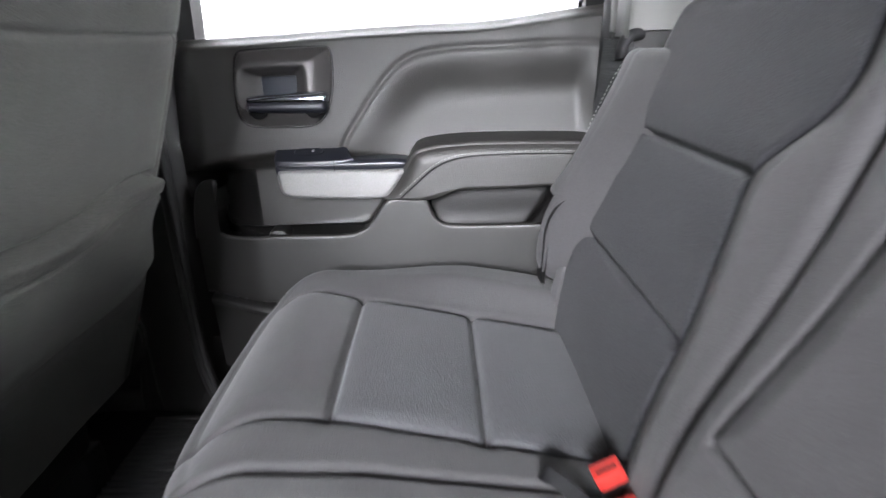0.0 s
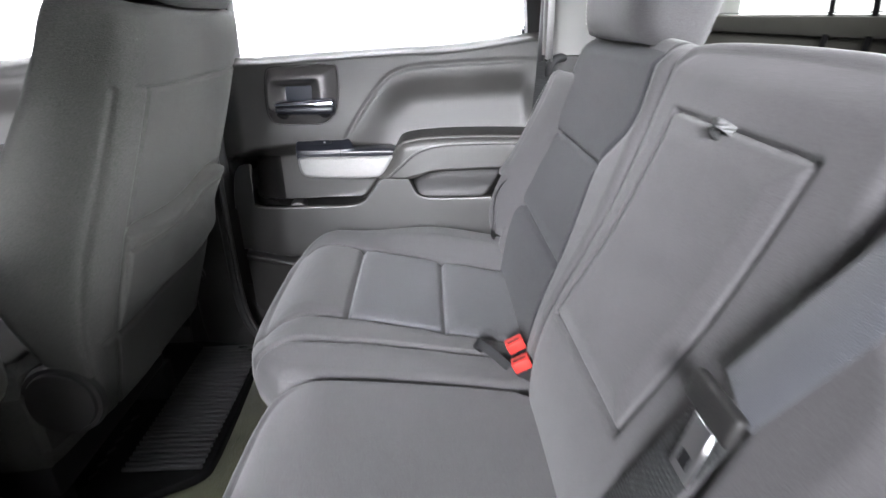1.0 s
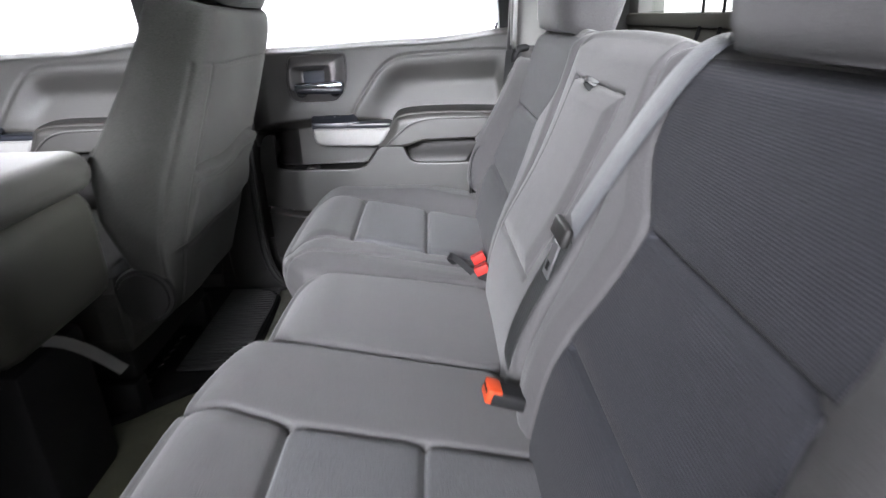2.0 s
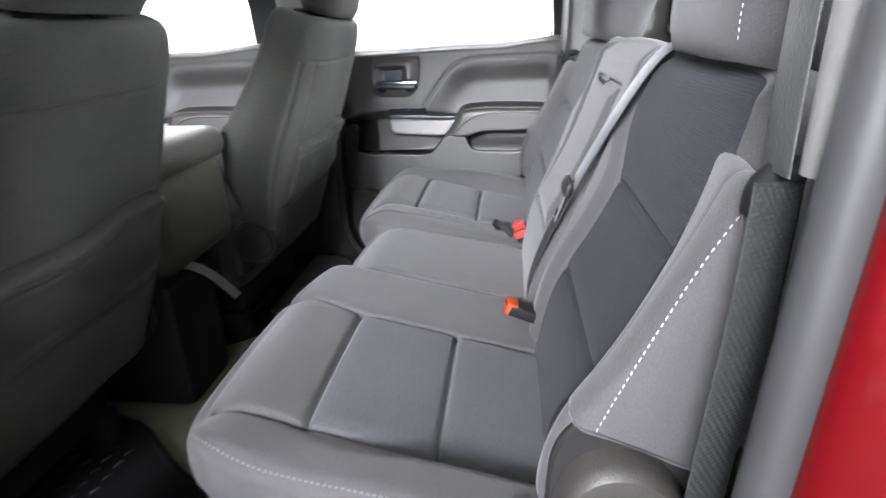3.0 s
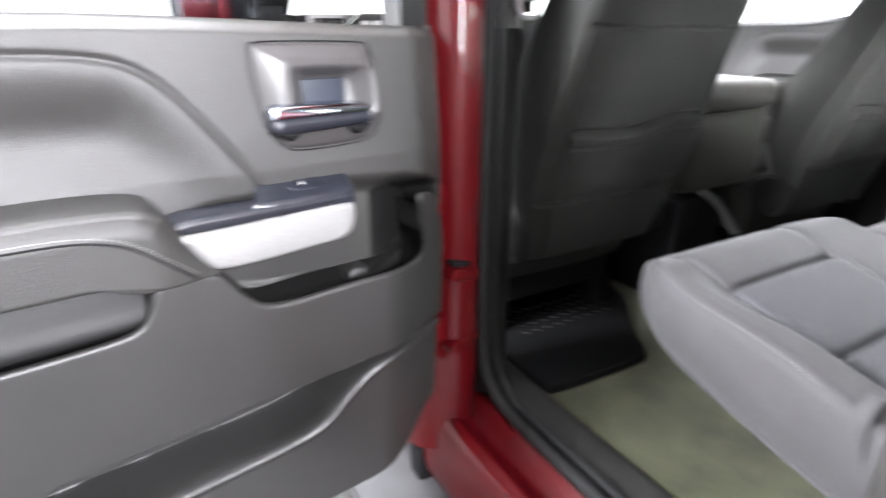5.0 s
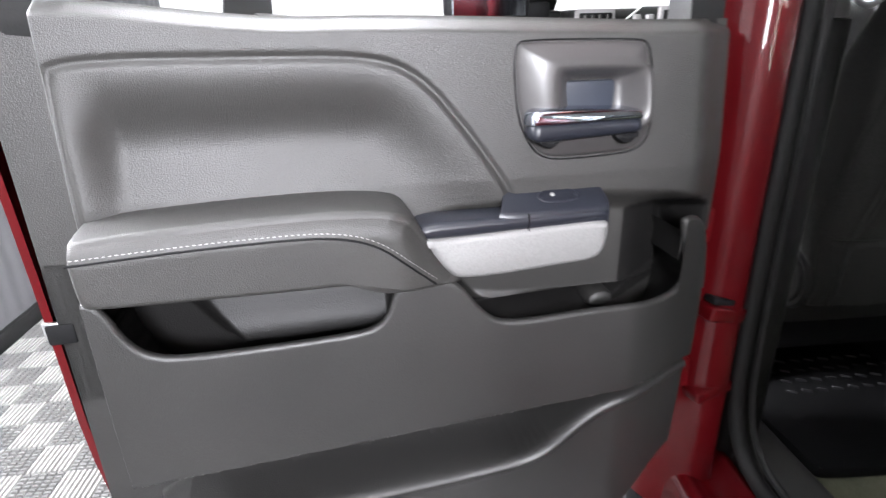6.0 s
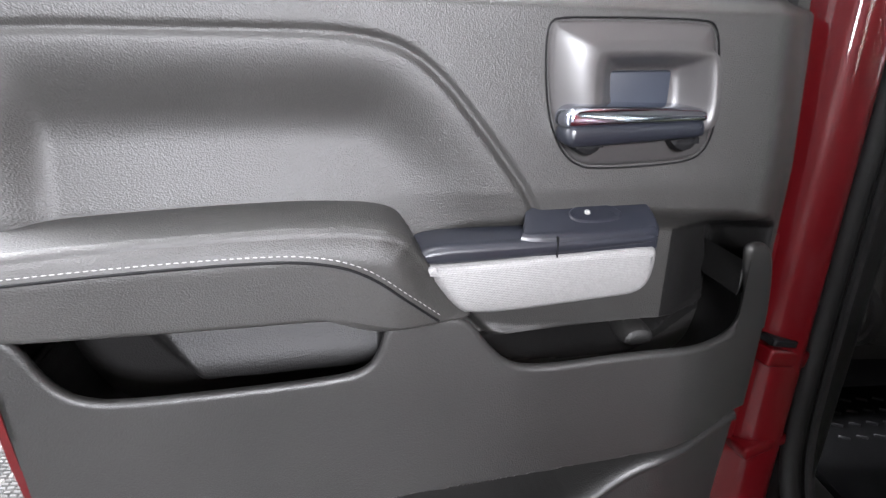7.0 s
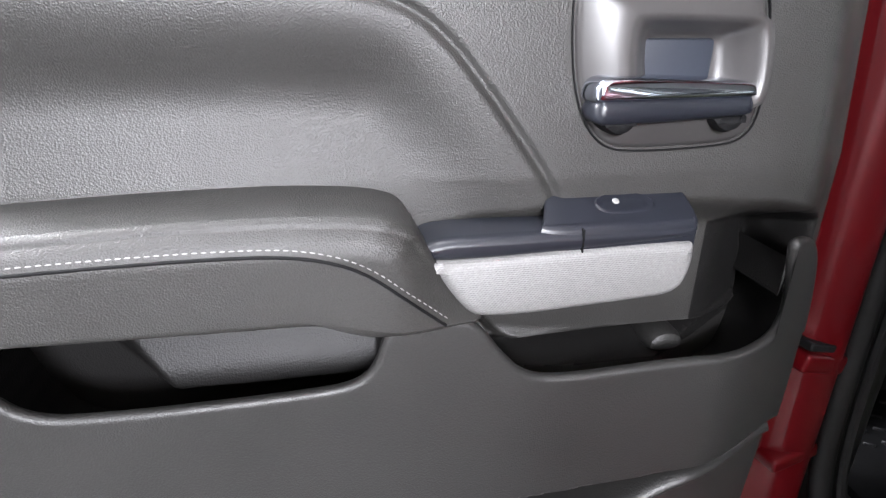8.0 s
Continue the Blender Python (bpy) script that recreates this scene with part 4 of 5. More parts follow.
def outer_cushion(s):
    """An outer seat cushion of the bench: border, front panel and two insert panels."""
    inner = 0.142 if s == 1 else 0.113
    nose = 0.365 if s == 1 else 0.350
    out = chaikin([(0.284, s * 0.19), (0.254, s * 0.30), (0.252, s * 0.48), (0.266, s * 0.585), (0.33, s * 0.640), (0.47, s * 0.664), (0.60, s * 0.682), (0.72, s * 0.684),
                   (0.745, s * 0.55), (0.745, s * (inner + 0.03 * (s > 0))), (0.50, s * (inner + 0.012 * (s > 0))), (0.35, s * (inner - 0.02 * (s > 0))), (0.312, s * (inner + 0.012))], 2)
    fx, rx, iy, oy = 0.408, 0.560, 0.288, 0.562
    rolls = ([[(0.27, 0.187), (0.45, 0.222), (0.70, 0.242)]] if s == 1 else [])

    def top(x, y):
        a = s * y
        h = seat_top(x, nose) + 0.003 * np.exp(-((a - 0.43) / 0.12) ** 2)
        h = h + (0.006 + 0.032 * smooth((x - 0.36) / 0.22)) * smooth((a - oy - 0.004) / 0.055)
        inside = smooth((a - iy) / 0.02) * smooth((oy - a) / 0.02)
        lines = [[(fx, iy), (fx, oy)], [(rx, iy), (rx, oy)], [(0.27, iy - 0.03), (fx, iy), (0.72, iy)], [(0.30, oy - 0.005), (fx, oy), (0.72, oy + 0.01)]]
        for line in lines:
            h = h + groove(sd_line(x, a, line), 0.0042, 0.0085) + groove(sd_line(x, a, line), 0.015, 0.003)
        for line in rolls:
            h = h + groove(sd_line(x, a, line), 0.005, 0.009)
        if s == 1:
            h = h - 0.012 * smooth((0.20 - a) / 0.06)
        waves = np.sin(np.clip((x - 0.30) / (fx - 0.30), 0, 1) * math.pi) + np.sin(np.clip((x - fx) / (rx - fx), 0, 1) * math.pi) + np.sin(np.clip((x - rx) / (0.70 - rx), 0, 1) * math.pi)
        return h + 0.0025 * inside * waves

    def region(x, y):
        a = s * y
        mid_y = (a > iy) & (a < oy)
        return np.where(mid_y & (x > rx) & (x < 0.715), 3, np.where(mid_y & (x > fx) & (x < 0.715), 2, np.where(mid_y & (x > 0.335) & (x <= fx), 1, 0)))

    def low(x, y):
        return 0.232 - 0.12 * np.clip(x - 0.34, -0.08, 0.34)

    c = puff("seat_cushion", out, top, 0.022, low, flat_place, [("", CLOTH), ("front_panel", CLOTH), ("middle_insert", CLOTH_DARK), ("rear_insert", CLOTH_DARK)], bench,
             "grey cloth outer cushion with sewn panels", n=170, per=520, region=region, bulge=0.006, tuck=0.040)
    rim, core = inset(resample(out, 360), 0.007), inset(resample(out, 360), 0.022)
    hz = top(core[:, 0], core[:, 1]) - 0.022 * (1 - math.sqrt(1 - (15 / 22) ** 2)) + 0.0008
    keep = [k for k in range(360) if s * rim[k, 1] > 0.50 and 0.26 < rim[k, 0] < 0.69]
    keep.sort(key=lambda k: rim[k, 0])
    stitches("stitching", [(rim[k, 0], rim[k, 1], hz[k]) for k in keep], c, up=(0, s, 1.0), step=0.0065, length=0.0045, width=0.0012, mat=THREAD_SOFT, label="pale grey stitching")
    part("seat_frame", rbox(0.50, 0.72, min(s * 0.16, s * 0.42), max(s * 0.16, s * 0.42), 0.06, 0.16, 0.02), BLACK, bench, "black seat frame")
    part("seat_bracket", rbox(0.665, 0.70, min(s * 0.640, s * 0.675), max(s * 0.640, s * 0.675), 0.0, 0.26, 0.008), GREY_PLASTIC, bench, "grey plastic seat bracket")
    if s < 0:
        ribbon("side_flap", [(0.648, s * 0.662, 0.358), (0.648, s * 0.680, 0.350), (0.650, s * 0.684, 0.320), (0.656, s * 0.678, 0.280), (0.664, s * 0.668, 0.235)], (0.95, s * 0.30, 0), 0.017, 0.007, CLOTH, bench, "folded grey cloth flap", n=30)
    part("bracket_foot", rbox(0.60, 0.70, min(s * 0.60, s * 0.69), max(s * 0.60, s * 0.69), 0.0, 0.035, 0.01), STEEL, bench, "steel seat foot")


outer_cushion(1)
outer_cushion(-1)
mid_out = chaikin([(0.318, 0.09), (0.310, 0.0), (0.306, -0.06), (0.290, -0.108), (0.33, -0.112), (0.50, -0.112), (0.745, -0.112), (0.745, 0.168), (0.50, 0.150), (0.34, 0.116)], 2)
puff("middle_cushion", mid_out, lambda x, y: seat_top(x, 0.412) - 0.004 + 0.004 * np.cos(np.clip((y - 0.01) / 0.12, -1, 1) * 1.4), 0.014, lambda x, y: 0.24 - 0.25 * np.clip(x - 0.34, -0.06, 0.34),
     flat_place, [CLOTH], bench, "plain grey cloth middle cushion", n=60, per=260)


def seat_back(s):
    inner = 0.185
    out = chaikin([(s * inner, -0.06), (s * inner, 0.20), (s * inner, 0.43), (s * (inner + 0.015), 0.474), (s * 0.30, 0.482), (s * 0.52, 0.484), (s * 0.600, 0.470), (s * 0.622, 0.41),
                   (s * 0.640, 0.25), (s * 0.638, 0.10), (s * 0.632, 0.02), (s * 0.61, -0.06)], 2)
    inner_line = chaikin([(0.250, 0.470), (0.236, 0.42), (0.230, 0.365), (0.272, 0.325), (0.303, 0.296), (0.285, 0.22), (0.262, 0.15), (0.258, 0.09), (0.262, 0.02), (0.27, -0.06)], 2, False)
    outer_line = chaikin([(0.606, 0.470), (0.610, 0.40), (0.602, 0.345), (0.576, 0.300), (0.572, 0.26), (0.605, 0.20), (0.612, 0.14), (0.600, 0.06), (0.588, 0.0), (0.58, -0.06)], 2, False)

    def bounds(t):
        return np.interp(t, inner_line[::-1, 1], inner_line[::-1, 0]), np.interp(t, outer_line[::-1, 1], outer_line[::-1, 0])

    def top(y, t):
        a = s * y
        li, lo = bounds(t)
        h = 0.002 + 0.016 * np.exp(-((t - 0.09) / 0.11) ** 2)
        h = h + 0.012 * smooth((a - lo) / 0.03) * smooth((0.42 - t) / 0.2) + 0.010 * smooth((li - a) / 0.04)
        h = h - 0.030 * smooth((t - 0.435) / 0.05)
        for ln in (inner_line, outer_line):
            h = h + groove(sd_line(a, t, ln), 0.0045, 0.006)
        on = smooth((a - li) / 0.015) * smooth((lo - a) / 0.015)
        for t0, k in ((0.292, 0.009), (0.137, 0.008), (0.474, 0.005)):
            h = h + (groove(t - t0, 0.0042, k) + groove(t - t0, 0.016, 0.004)) * on
        return h

    def region(y, t):
        a = s * y
        li, lo = bounds(t)
        ins = (a > li) & (a < lo) & (t < 0.474)
        return np.where(ins, np.where(t > 0.292, 1, np.where(t > 0.137, 2, 3)), 0)

    # Near inserts darker, far lighter: light falloff put into the cloth colour.
    puff("seat_back", out, top, 0.020, lambda y, t: -0.115 + 0.0 * y, back_place, [("", CLOTH), ("upper_insert", CLOTH_NEAR_SHADED if s < 0 else CLOTH_FAR_LIT), ("middle_insert", CLOTH_NEAR_SHADED if s < 0 else CLOTH_FAR_LIT), ("lower_insert", CLOTH_NEAR_SHADED if s < 0 else CLOTH_FAR_LIT)], bench,
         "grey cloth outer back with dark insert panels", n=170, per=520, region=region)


seat_back(1)
seat_back(-1)
mb_out = chaikin([(0.181, -0.06), (0.181, 0.20), (0.181, 0.462), (0.176, 0.478), (0.0, 0.484), (-0.176, 0.478), (-0.181, 0.462), (-0.181, 0.2), (-0.181, -0.06)], 2)
PANEL_LINE = [(0.150, 0.122), (0.120, 0.400), (-0.120, 0.400), (-0.088, 0.128), (0.150, 0.122)]


def mid_top(y, t):
    h = 0.009 + 0.026 * np.exp(-((t - 0.09) / 0.13) ** 2) - 0.030 * smooth((t - 0.435) / 0.05)
    h = h + groove(sd_line(y, t, PANEL_LINE), 0.0030, 0.009) - 0.004 * smooth((y - 0.150) / 0.03)
    return h + 0.007 * smooth(-sd_poly(y, t, PANEL_LINE) / 0.03)


def mid_region(y, t):
    return (sd_poly(y, t, PANEL_LINE) < 0).astype(int)


middle_back = puff("middle_back", mb_out, mid_top, 0.014, lambda y, t: -0.115 + 0.0 * y, back_place, [("", CLOTH), ("armrest_panel", CLOTH)], bench,
                   "grey cloth middle back with a fold-down armrest panel", n=95, per=330, region=mid_region)
ribbon("pull_loop", [back_place(0.009, 0.392, 0.010), back_place(0.005, 0.398, 0.024), back_place(-0.003, 0.405, 0.026), back_place(-0.009, 0.400, 0.010)], UP, 0.009, 0.002, WEB_DARK, middle_back, "small pale cloth pull loop", n=20)


# side bolsters beside the seat backs
def bolster(s):
    def place(a, b, h):
        return Vector((a, s * h, b))

    base = chaikin([(0.664, 0.36), (0.666, 0.41), (0.684, 0.465), (0.718, 0.515), (0.766, 0.607), (0.786, 0.650), (0.796, 0.676), (0.820, 0.678), (0.822, 0.64), (0.812, 0.56), (0.800, 0.45), (0.790, 0.38), (0.76, 0.34), (0.69, 0.335)], 2)
    flap = chaikin([(0.688, 0.474), (0.700, 0.464), (0.716, 0.460), (0.748, 0.449), (0.782, 0.432), (0.800, 0.430), (0.806, 0.47), (0.812, 0.56), (0.822, 0.64), (0.820, 0.678), (0.796, 0.676), (0.786, 0.650), (0.766, 0.607), (0.718, 0.515), (0.695, 0.485)], 2)

    def shell(name, outline, ring_list, label):
        o = resample(outline, 140)
        verts = [place(a + dx * (0.85 - a) / 0.15, b, h) for dx, ins, h in ring_list for a, b in inset(o, ins)]
        k = len(ring_list)
        return mesh_part(name, verts, [tuple(q) for q in grid_faces(k, 140, True)] + [tuple(range((k - 1) * 140, k * 140))], CLOTH, bench, label, sharp=0)

    shell("side_bolster", base, [(0.075, 0.0, 0.545), (0.050, 0.0, 0.580), (0.024, 0.0, 0.615), (0.008, 0.0, 0.640), (0.001, 0.001, 0.652), (0.0, 0.004, 0.662), (0.0, 0.010, 0.668), (0.0, 0.016, 0.670)], "grey cloth side bolster")
    pad = shell("bolster_flap", flap, [(0.010, 0.002, 0.636), (0.002, 0.0, 0.655), (0.0, 0.0, 0.672), (0.0, 0.002, 0.684), (0.0, 0.005, 0.690), (0.0, 0.0085, 0.692)], "loose grey cloth flap with a white stitched edge")
    stitches("stitching", [place(a, b, 0.6930) for a, b in chaikin([(0.710, 0.472), (0.724, 0.508), (0.747, 0.563), (0.776, 0.628), (0.796, 0.662)], 2, False)], pad, up=(0, s, 0), step=0.0064, length=0.0038, width=0.0011)
    arch = chaikin([(0.672, 0.10), (0.672, 0.40), (0.684, 0.452), (0.716, 0.482), (0.760, 0.480), (0.792, 0.450), (0.800, 0.40), (0.802, 0.10)], 3)
    # Shell toned darker than the cover to carry the shadow under the flap.
    relief("hinge_shell", arch, [(0.0, 0.63), (0.0, 0.671), (0.003, 0.675), (0.010, 0.676)], place, TRIM_DARK, bench, "dark plastic shell behind the hinge cover, toned for shade under the flap", sharp=30)
    cov = chaikin([(0.676, 0.10), (0.676, 0.372), (0.688, 0.422), (0.716, 0.445), (0.752, 0.444), (0.784, 0.420), (0.797, 0.375), (0.800, 0.10)], 3)
    relief("hinge_cover", cov, [(0.0, 0.63), (0.0, 0.696), (0.0025, 0.704), (0.007, 0.7085), (0.014, 0.7095), (0.024, 0.7095)], place, GREY_PLASTIC, bench, "dark grey plastic hinge cover", sharp=30)


bolster(1)
bolster(-1)


# head restraints
def loft(name, sections, mats, parent, label="", n=40, power=4.0, sharp=0, region=None):
    """A closed body of stacked rounded-rectangle sections (centre, half width, half depth); each centre and its two axes are vectors."""
    verts = []
    for c, ax, ay, w, dd, pw in sections:
        for k in range(n):
            a = 2 * math.pi * k / n
            ca, sa = math.cos(a), math.sin(a)
            q = (abs(ca) ** pw + abs(sa) ** pw) ** (-1 / pw)
            verts.append(c + ax * (w * q * ca) + ay * (dd * q * sa))
    faces = [tuple(f) for f in grid_faces(len(sections), n, True)]
    faces += [tuple(range(n)), tuple(range((len(sections) - 1) * n, len(sections) * n))]
    return mesh_part(name, verts, faces, mats, parent, label, None, sharp)


def head_restraint(name, base, half, tall, deep, tilt, mat, label, side, thread=True):
    t = thing(name, label, "headrest", base, group="head restraints")
    up = Vector((math.sin(tilt), 0, math.cos(tilt)))
    fw = Vector((-math.cos(tilt), 0, math.sin(tilt)))
    secs = []
    for k in range(13):
        f = k / 12
        e = math.sin(math.pi * min(1, max(0, f))) ** 0.22 if 0 < f < 1 else 0.55
        secs.append((up * (0.02 + f * tall) + fw * (0.012 * math.sin(f * 3)), Vector((0, 1, 0)), fw, half * (0.86 + 0.14 * e) * (0.96 if f in (0, 1) else 1), deep * (0.5 + 0.5 * e), 4.5))
    loft("pad", secs, mat, t, n=56)
    if thread:
        line = [up * (0.02 + f * tall) + fw * (0.012 * math.sin(f * 3) + deep * (0.5 + 0.5 * math.sin(math.pi * f) ** 0.22) * 0.918 + 0.0008) + Vector((0, side * half * 0.78 * (0.86 + 0.14 * math.sin(math.pi * f) ** 0.22), 0)) for f in np.linspace(0.06, 0.94, 14)]
        stitches("stitching", line, t, up=tuple(fw), step=0.0062, length=0.0036, width=0.0010)
    for y in (-0.06, 0.06):
        tube("post", [Vector((0, y, 0)) - up * 0.06, Vector((0, y, 0)) + up * 0.05], 0.007, CHROME, t, "chrome post", n=4)
        part("post_collar", rbox(-0.016, 0.016, y - 0.016, y + 0.016, -0.014, 0.006, 0.004), BLACK, t)
    return t


for s in (1, -1):
    head_restraint("rear_head_restraint", (0.868, s * 0.44, 0.712), 0.146, 0.205, 0.068, SLOPE, CLOTH, "grey cloth rear head restraint with white stitching", s)


# ---- front seats ----
def front_seat(s, shift, lean, label):
    """A front seat seen from behind; s is 1 on the passenger side."""
    tilt = radians(lean)
    yc = s * 0.412
    seat = thing("bucket_seat", label, "seat", (0.0 + shift, yc, 0.26), group="front seats")
    up = Vector((math.sin(tilt), 0, math.cos(tilt)))
    bk = Vector((math.cos(tilt), 0, -math.sin(tilt)))
    n, rows = 440, 240
    L = 0.590
    f = np.linspace(0, 1, rows)[:, None]
    dist = f * L
    w = 0.190 + 0.034 * smooth(f / 0.30) - 0.018 * smooth((f - 0.30) / 0.55)
    sway = -s * 0.014 * smooth((0.80 - f) / 0.45)
    d = 0.475 * np.interp(f, [0, 0.132, 0.288, 0.46, 0.65, 0.868, 1.0], [0.08, 0.105, 0.172, 0.200, 0.172, 0.142, 0.138])
    cap = np.maximum(0.0, (dist - (L - 0.085)) / 0.085)
    shrink = 1 - np.sqrt(np.maximum(0, 1 - cap * cap))
    rise = np.where(cap == 0, dist, (L - 0.085) + 0.078 * np.sin(cap * math.pi / 2))
    middle = 0.056 - d
    w = w - 0.062 * shrink
    d = d * (1 - 0.55 * shrink ** 1.4)
    ang = np.linspace(0, 2 * math.pi, n, endpoint=False)[None, :]
    ca, sa = np.cos(ang), np.sin(ang)
    q = (np.abs(ca) ** 6 + np.abs(sa) ** 6) ** (-1 / 6)
    yy, dd = w * q * ca, d * q * sa
    side = yy / w
    away = np.abs(side)
    face = smooth((dd / d - 0.82) / 0.10)

    def dent(x, width):
        return np.exp(-(x / width) ** 2)

    # cross seam, sewn corner, and a map pocket with an open hemmed top, a slack body and a sewn foot
    low = smooth((0.493 - rise) / 0.006)
    cut = 0.0050 * dent(rise - 0.489 - 0.004 * side * side, 0.0030) * face
    cut = cut + (0.0030 * dent(away - 0.935, 0.010) + 0.0055 * dent(away - 0.805, 0.010)) * low * face
    cut = cut + 0.0040 * dent(dd / d - 0.62, 0.07) * low * (sa > 0)
    line = 0.302 + 0.010 * side - 0.008 * np.sin(side * 4.2 + 2.6) * (1 - side * side)
    span = smooth((0.80 - away) / 0.04)
    pocket = span * smooth((line - rise) / 0.003) * smooth((rise - 0.145) / 0.05)
    cut = cut + 0.0140 * dent(rise - line - 0.004, 0.0060) * span
    cut = cut - pocket * (0.0115 + 0.0075 * np.sin(side * 6.3 + rise * 22) * np.sin(rise * 31 + 1.0))
    cut = cut + 0.0034 * dent(rise - line + 0.024, 0.0028) * pocket
    cut = cut + (0.0075 * dent(rise - 0.145 - 0.003 * side, 0.0042) + 0.0016 * np.sin(side * 5 + f * 9)) * face
    lift = np.hypot(ca, sa)
    out_y, out_b = yy - cut * ca / lift, dd + middle - cut * sa / lift
    pts = np.stack([up.x * rise + bk.x * out_b, out_y + sway, up.z * rise + bk.z * out_b], -1)
    verts = pts.reshape(-1, 3)
    faces = [tuple(q) for q in grid_faces(rows, n, True)] + [tuple(range(n)), tuple(range((rows - 1) * n, rows * n))]
    mesh_part("seat_back", verts, faces, CLOTH_FRONT, seat, "charcoal cloth seat back with a map pocket", sharp=0)
    # recliner cover, cushion, base
    for side in (-1, 1):
        bm = bmesh.new()
        bmesh.ops.create_cone(bm, cap_ends=True, segments=32, radius1=0.062, radius2=0.054, depth=0.02)
        bmesh.ops.bevel(bm, geom=[e for e in bm.edges if len(e.link_faces) == 2 and any(len(f.verts) > 4 for f in e.link_faces)], offset=0.006, segments=2, affect="EDGES")
        bmesh.ops.transform(bm, matrix=Matrix.Translation((0.008, side * 0.205 - s * 0.012, 0.030)) @ pose(0, 0, 0, -90 * side, 0, 0), verts=bm.verts)
        part("recliner_cover", bm, TRIM_DARK, seat, "round dark recliner cover")
    cush = chaikin([(-0.56, -0.23), (-0.56, 0.23), (-0.06, 0.24), (-0.02, 0.20), (-0.02, -0.20), (-0.06, -0.24)], 2)
    relief("seat_cushion", cush, [(0.02, -0.10), (0.0, -0.06), (0.0, 0.04), (0.012, 0.07), (0.035, 0.082)], flat_place, CLOTH_FRONT, seat, "charcoal cloth seat cushion", sharp=0)
    part("seat_base", rbox(-0.50, -0.06, -0.20, 0.20, -0.18, -0.08, 0.02), BLACK, seat, "black seat base")
    for y in (-0.19, 0.19):
        part("seat_rail", rbox(-0.56, -0.06, y - 0.025, y + 0.025, -0.258, -0.175, 0.008), BLACK, seat, "black seat rail")
    return seat


front_seat(1, 0.0, 18, "charcoal cloth front passenger seat seen from behind")
front_seat(-1, -0.082, 18.5, "charcoal cloth driver seat seen from behind")
for s, shift in ((1, 0.0), (-1, -0.06)):
    head_restraint("front_head_restraint", (0.182 + shift, s * 0.43, 0.80), 0.135, 0.17, 0.055, radians(20), CLOTH_FRONT, "charcoal cloth front head restraint on chrome posts", s, False)

# ---- centre console and dash ----
console = thing("centre_console", "dark centre console with a padded grey lid", "console", (-0.02, 0.0, 0.0))
part("body", rbox(-0.60, 0.0, -0.125, 0.180, 0.315, 0.525, 0.045, 5), CONSOLE, console, "dark olive grey console body")
part("lid", rbox(-0.52, 0.012, -0.13, 0.184, 0.515, 0.588, 0.036, 7), LID, console, "padded grey console lid")
part("base", rbox(-0.58, -0.03, -0.09, 0.09, 0.0, 0.30, 0.02), BLACK, console)
dash = thing("dashboard", "dark dashboard with silver framed air vents", "dashboard", (-0.95, 0.0, 0.0))
part("body", rbox(-0.24, 0.15, -0.80, 0.80, 0.40, 0.74, 0.05, 3), TRIM_DARK, dash)
for y in (-0.72, -0.50, -0.12, 0.12, 0.70):
    vent = part("vent_frame", rbox(0.148, 0.165, y - 0.055, y + 0.055, 0.63, 0.74, 0.008), SILVER, dash, "silver vent frame")
    part("vent_opening", rbox(0.160, 0.168, y - 0.045, y + 0.045, 0.64, 0.73, 0.004), BLACK, vent)
    for k in range(4):
        part("vent_slat", rbox(0.166, 0.172, y - 0.030 + k * 0.02 - 0.003, y - 0.030 + k * 0.02 + 0.003, 0.645, 0.725, 0.002, 1), GREY_PLASTIC, vent)
for k in range(2):
    part("knob", rbox(0.165, 0.185, -0.63 + k * 0.035, -0.61 + k * 0.035, 0.70, 0.72, 0.006), SILVER, dash, "silver knob")
mirror = thing("door_mirror", "black door mirror with a bright reflecting glass", "mirror", (-0.80, -1.0, 0.80))
part("housing", rbox(-0.06, 0.04, -0.12, 0.10, -0.09, 0.11, 0.03, 4), BLACK, mirror)
part("mirror_glass", rbox(0.038, 0.046, -0.105, 0.085, -0.075, 0.095, 0.02, 3), CHROME, mirror, "mirror glass")
part("arm", rbox(-0.03, 0.01, 0.08, 0.16, -0.09, -0.04, 0.01), BLACK, mirror)

# ---- belts and buckles ----
belt_mid = thing("centre_seat_belt", "grey webbing belt hanging over the seat back with its latch plate", "seat belt", (0.67, -0.22, 0.36))


def belt_place(y, t, h):
    return back_place(y, t, h) - Vector((0.67, -0.22, 0.36))


ribbon("webbing", [belt_place(-0.275, 0.44, -0.10), belt_place(-0.275, 0.490, -0.06), belt_place(-0.272, 0.486, -0.014), belt_place(-0.268, 0.455, 0.012), belt_place(-0.235, 0.36, 0.026), belt_place(-0.196, 0.25, 0.034)],
       (0, 1, 0), 0.048, 0.0016, WEB, belt_mid, "grey webbing")
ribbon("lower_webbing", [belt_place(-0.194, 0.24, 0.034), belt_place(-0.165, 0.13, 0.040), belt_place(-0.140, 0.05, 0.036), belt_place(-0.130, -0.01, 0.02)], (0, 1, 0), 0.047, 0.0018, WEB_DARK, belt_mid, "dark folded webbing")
lp = Matrix.Translation(belt_place(-0.192, 0.235, 0.042)) @ Matrix((( 0, UP.x, OUTW.x, 0), (1, UP.y, OUTW.y, 0), (0, UP.z, OUTW.z, 0), (0, 0, 0, 1)))
plate = part("latch_head", rbox(-0.030, 0.030, -0.008, 0.016, -0.004, 0.006, 0.004, 3, m=lp), TRIM_DARK, belt_mid, "grey plastic latch head")
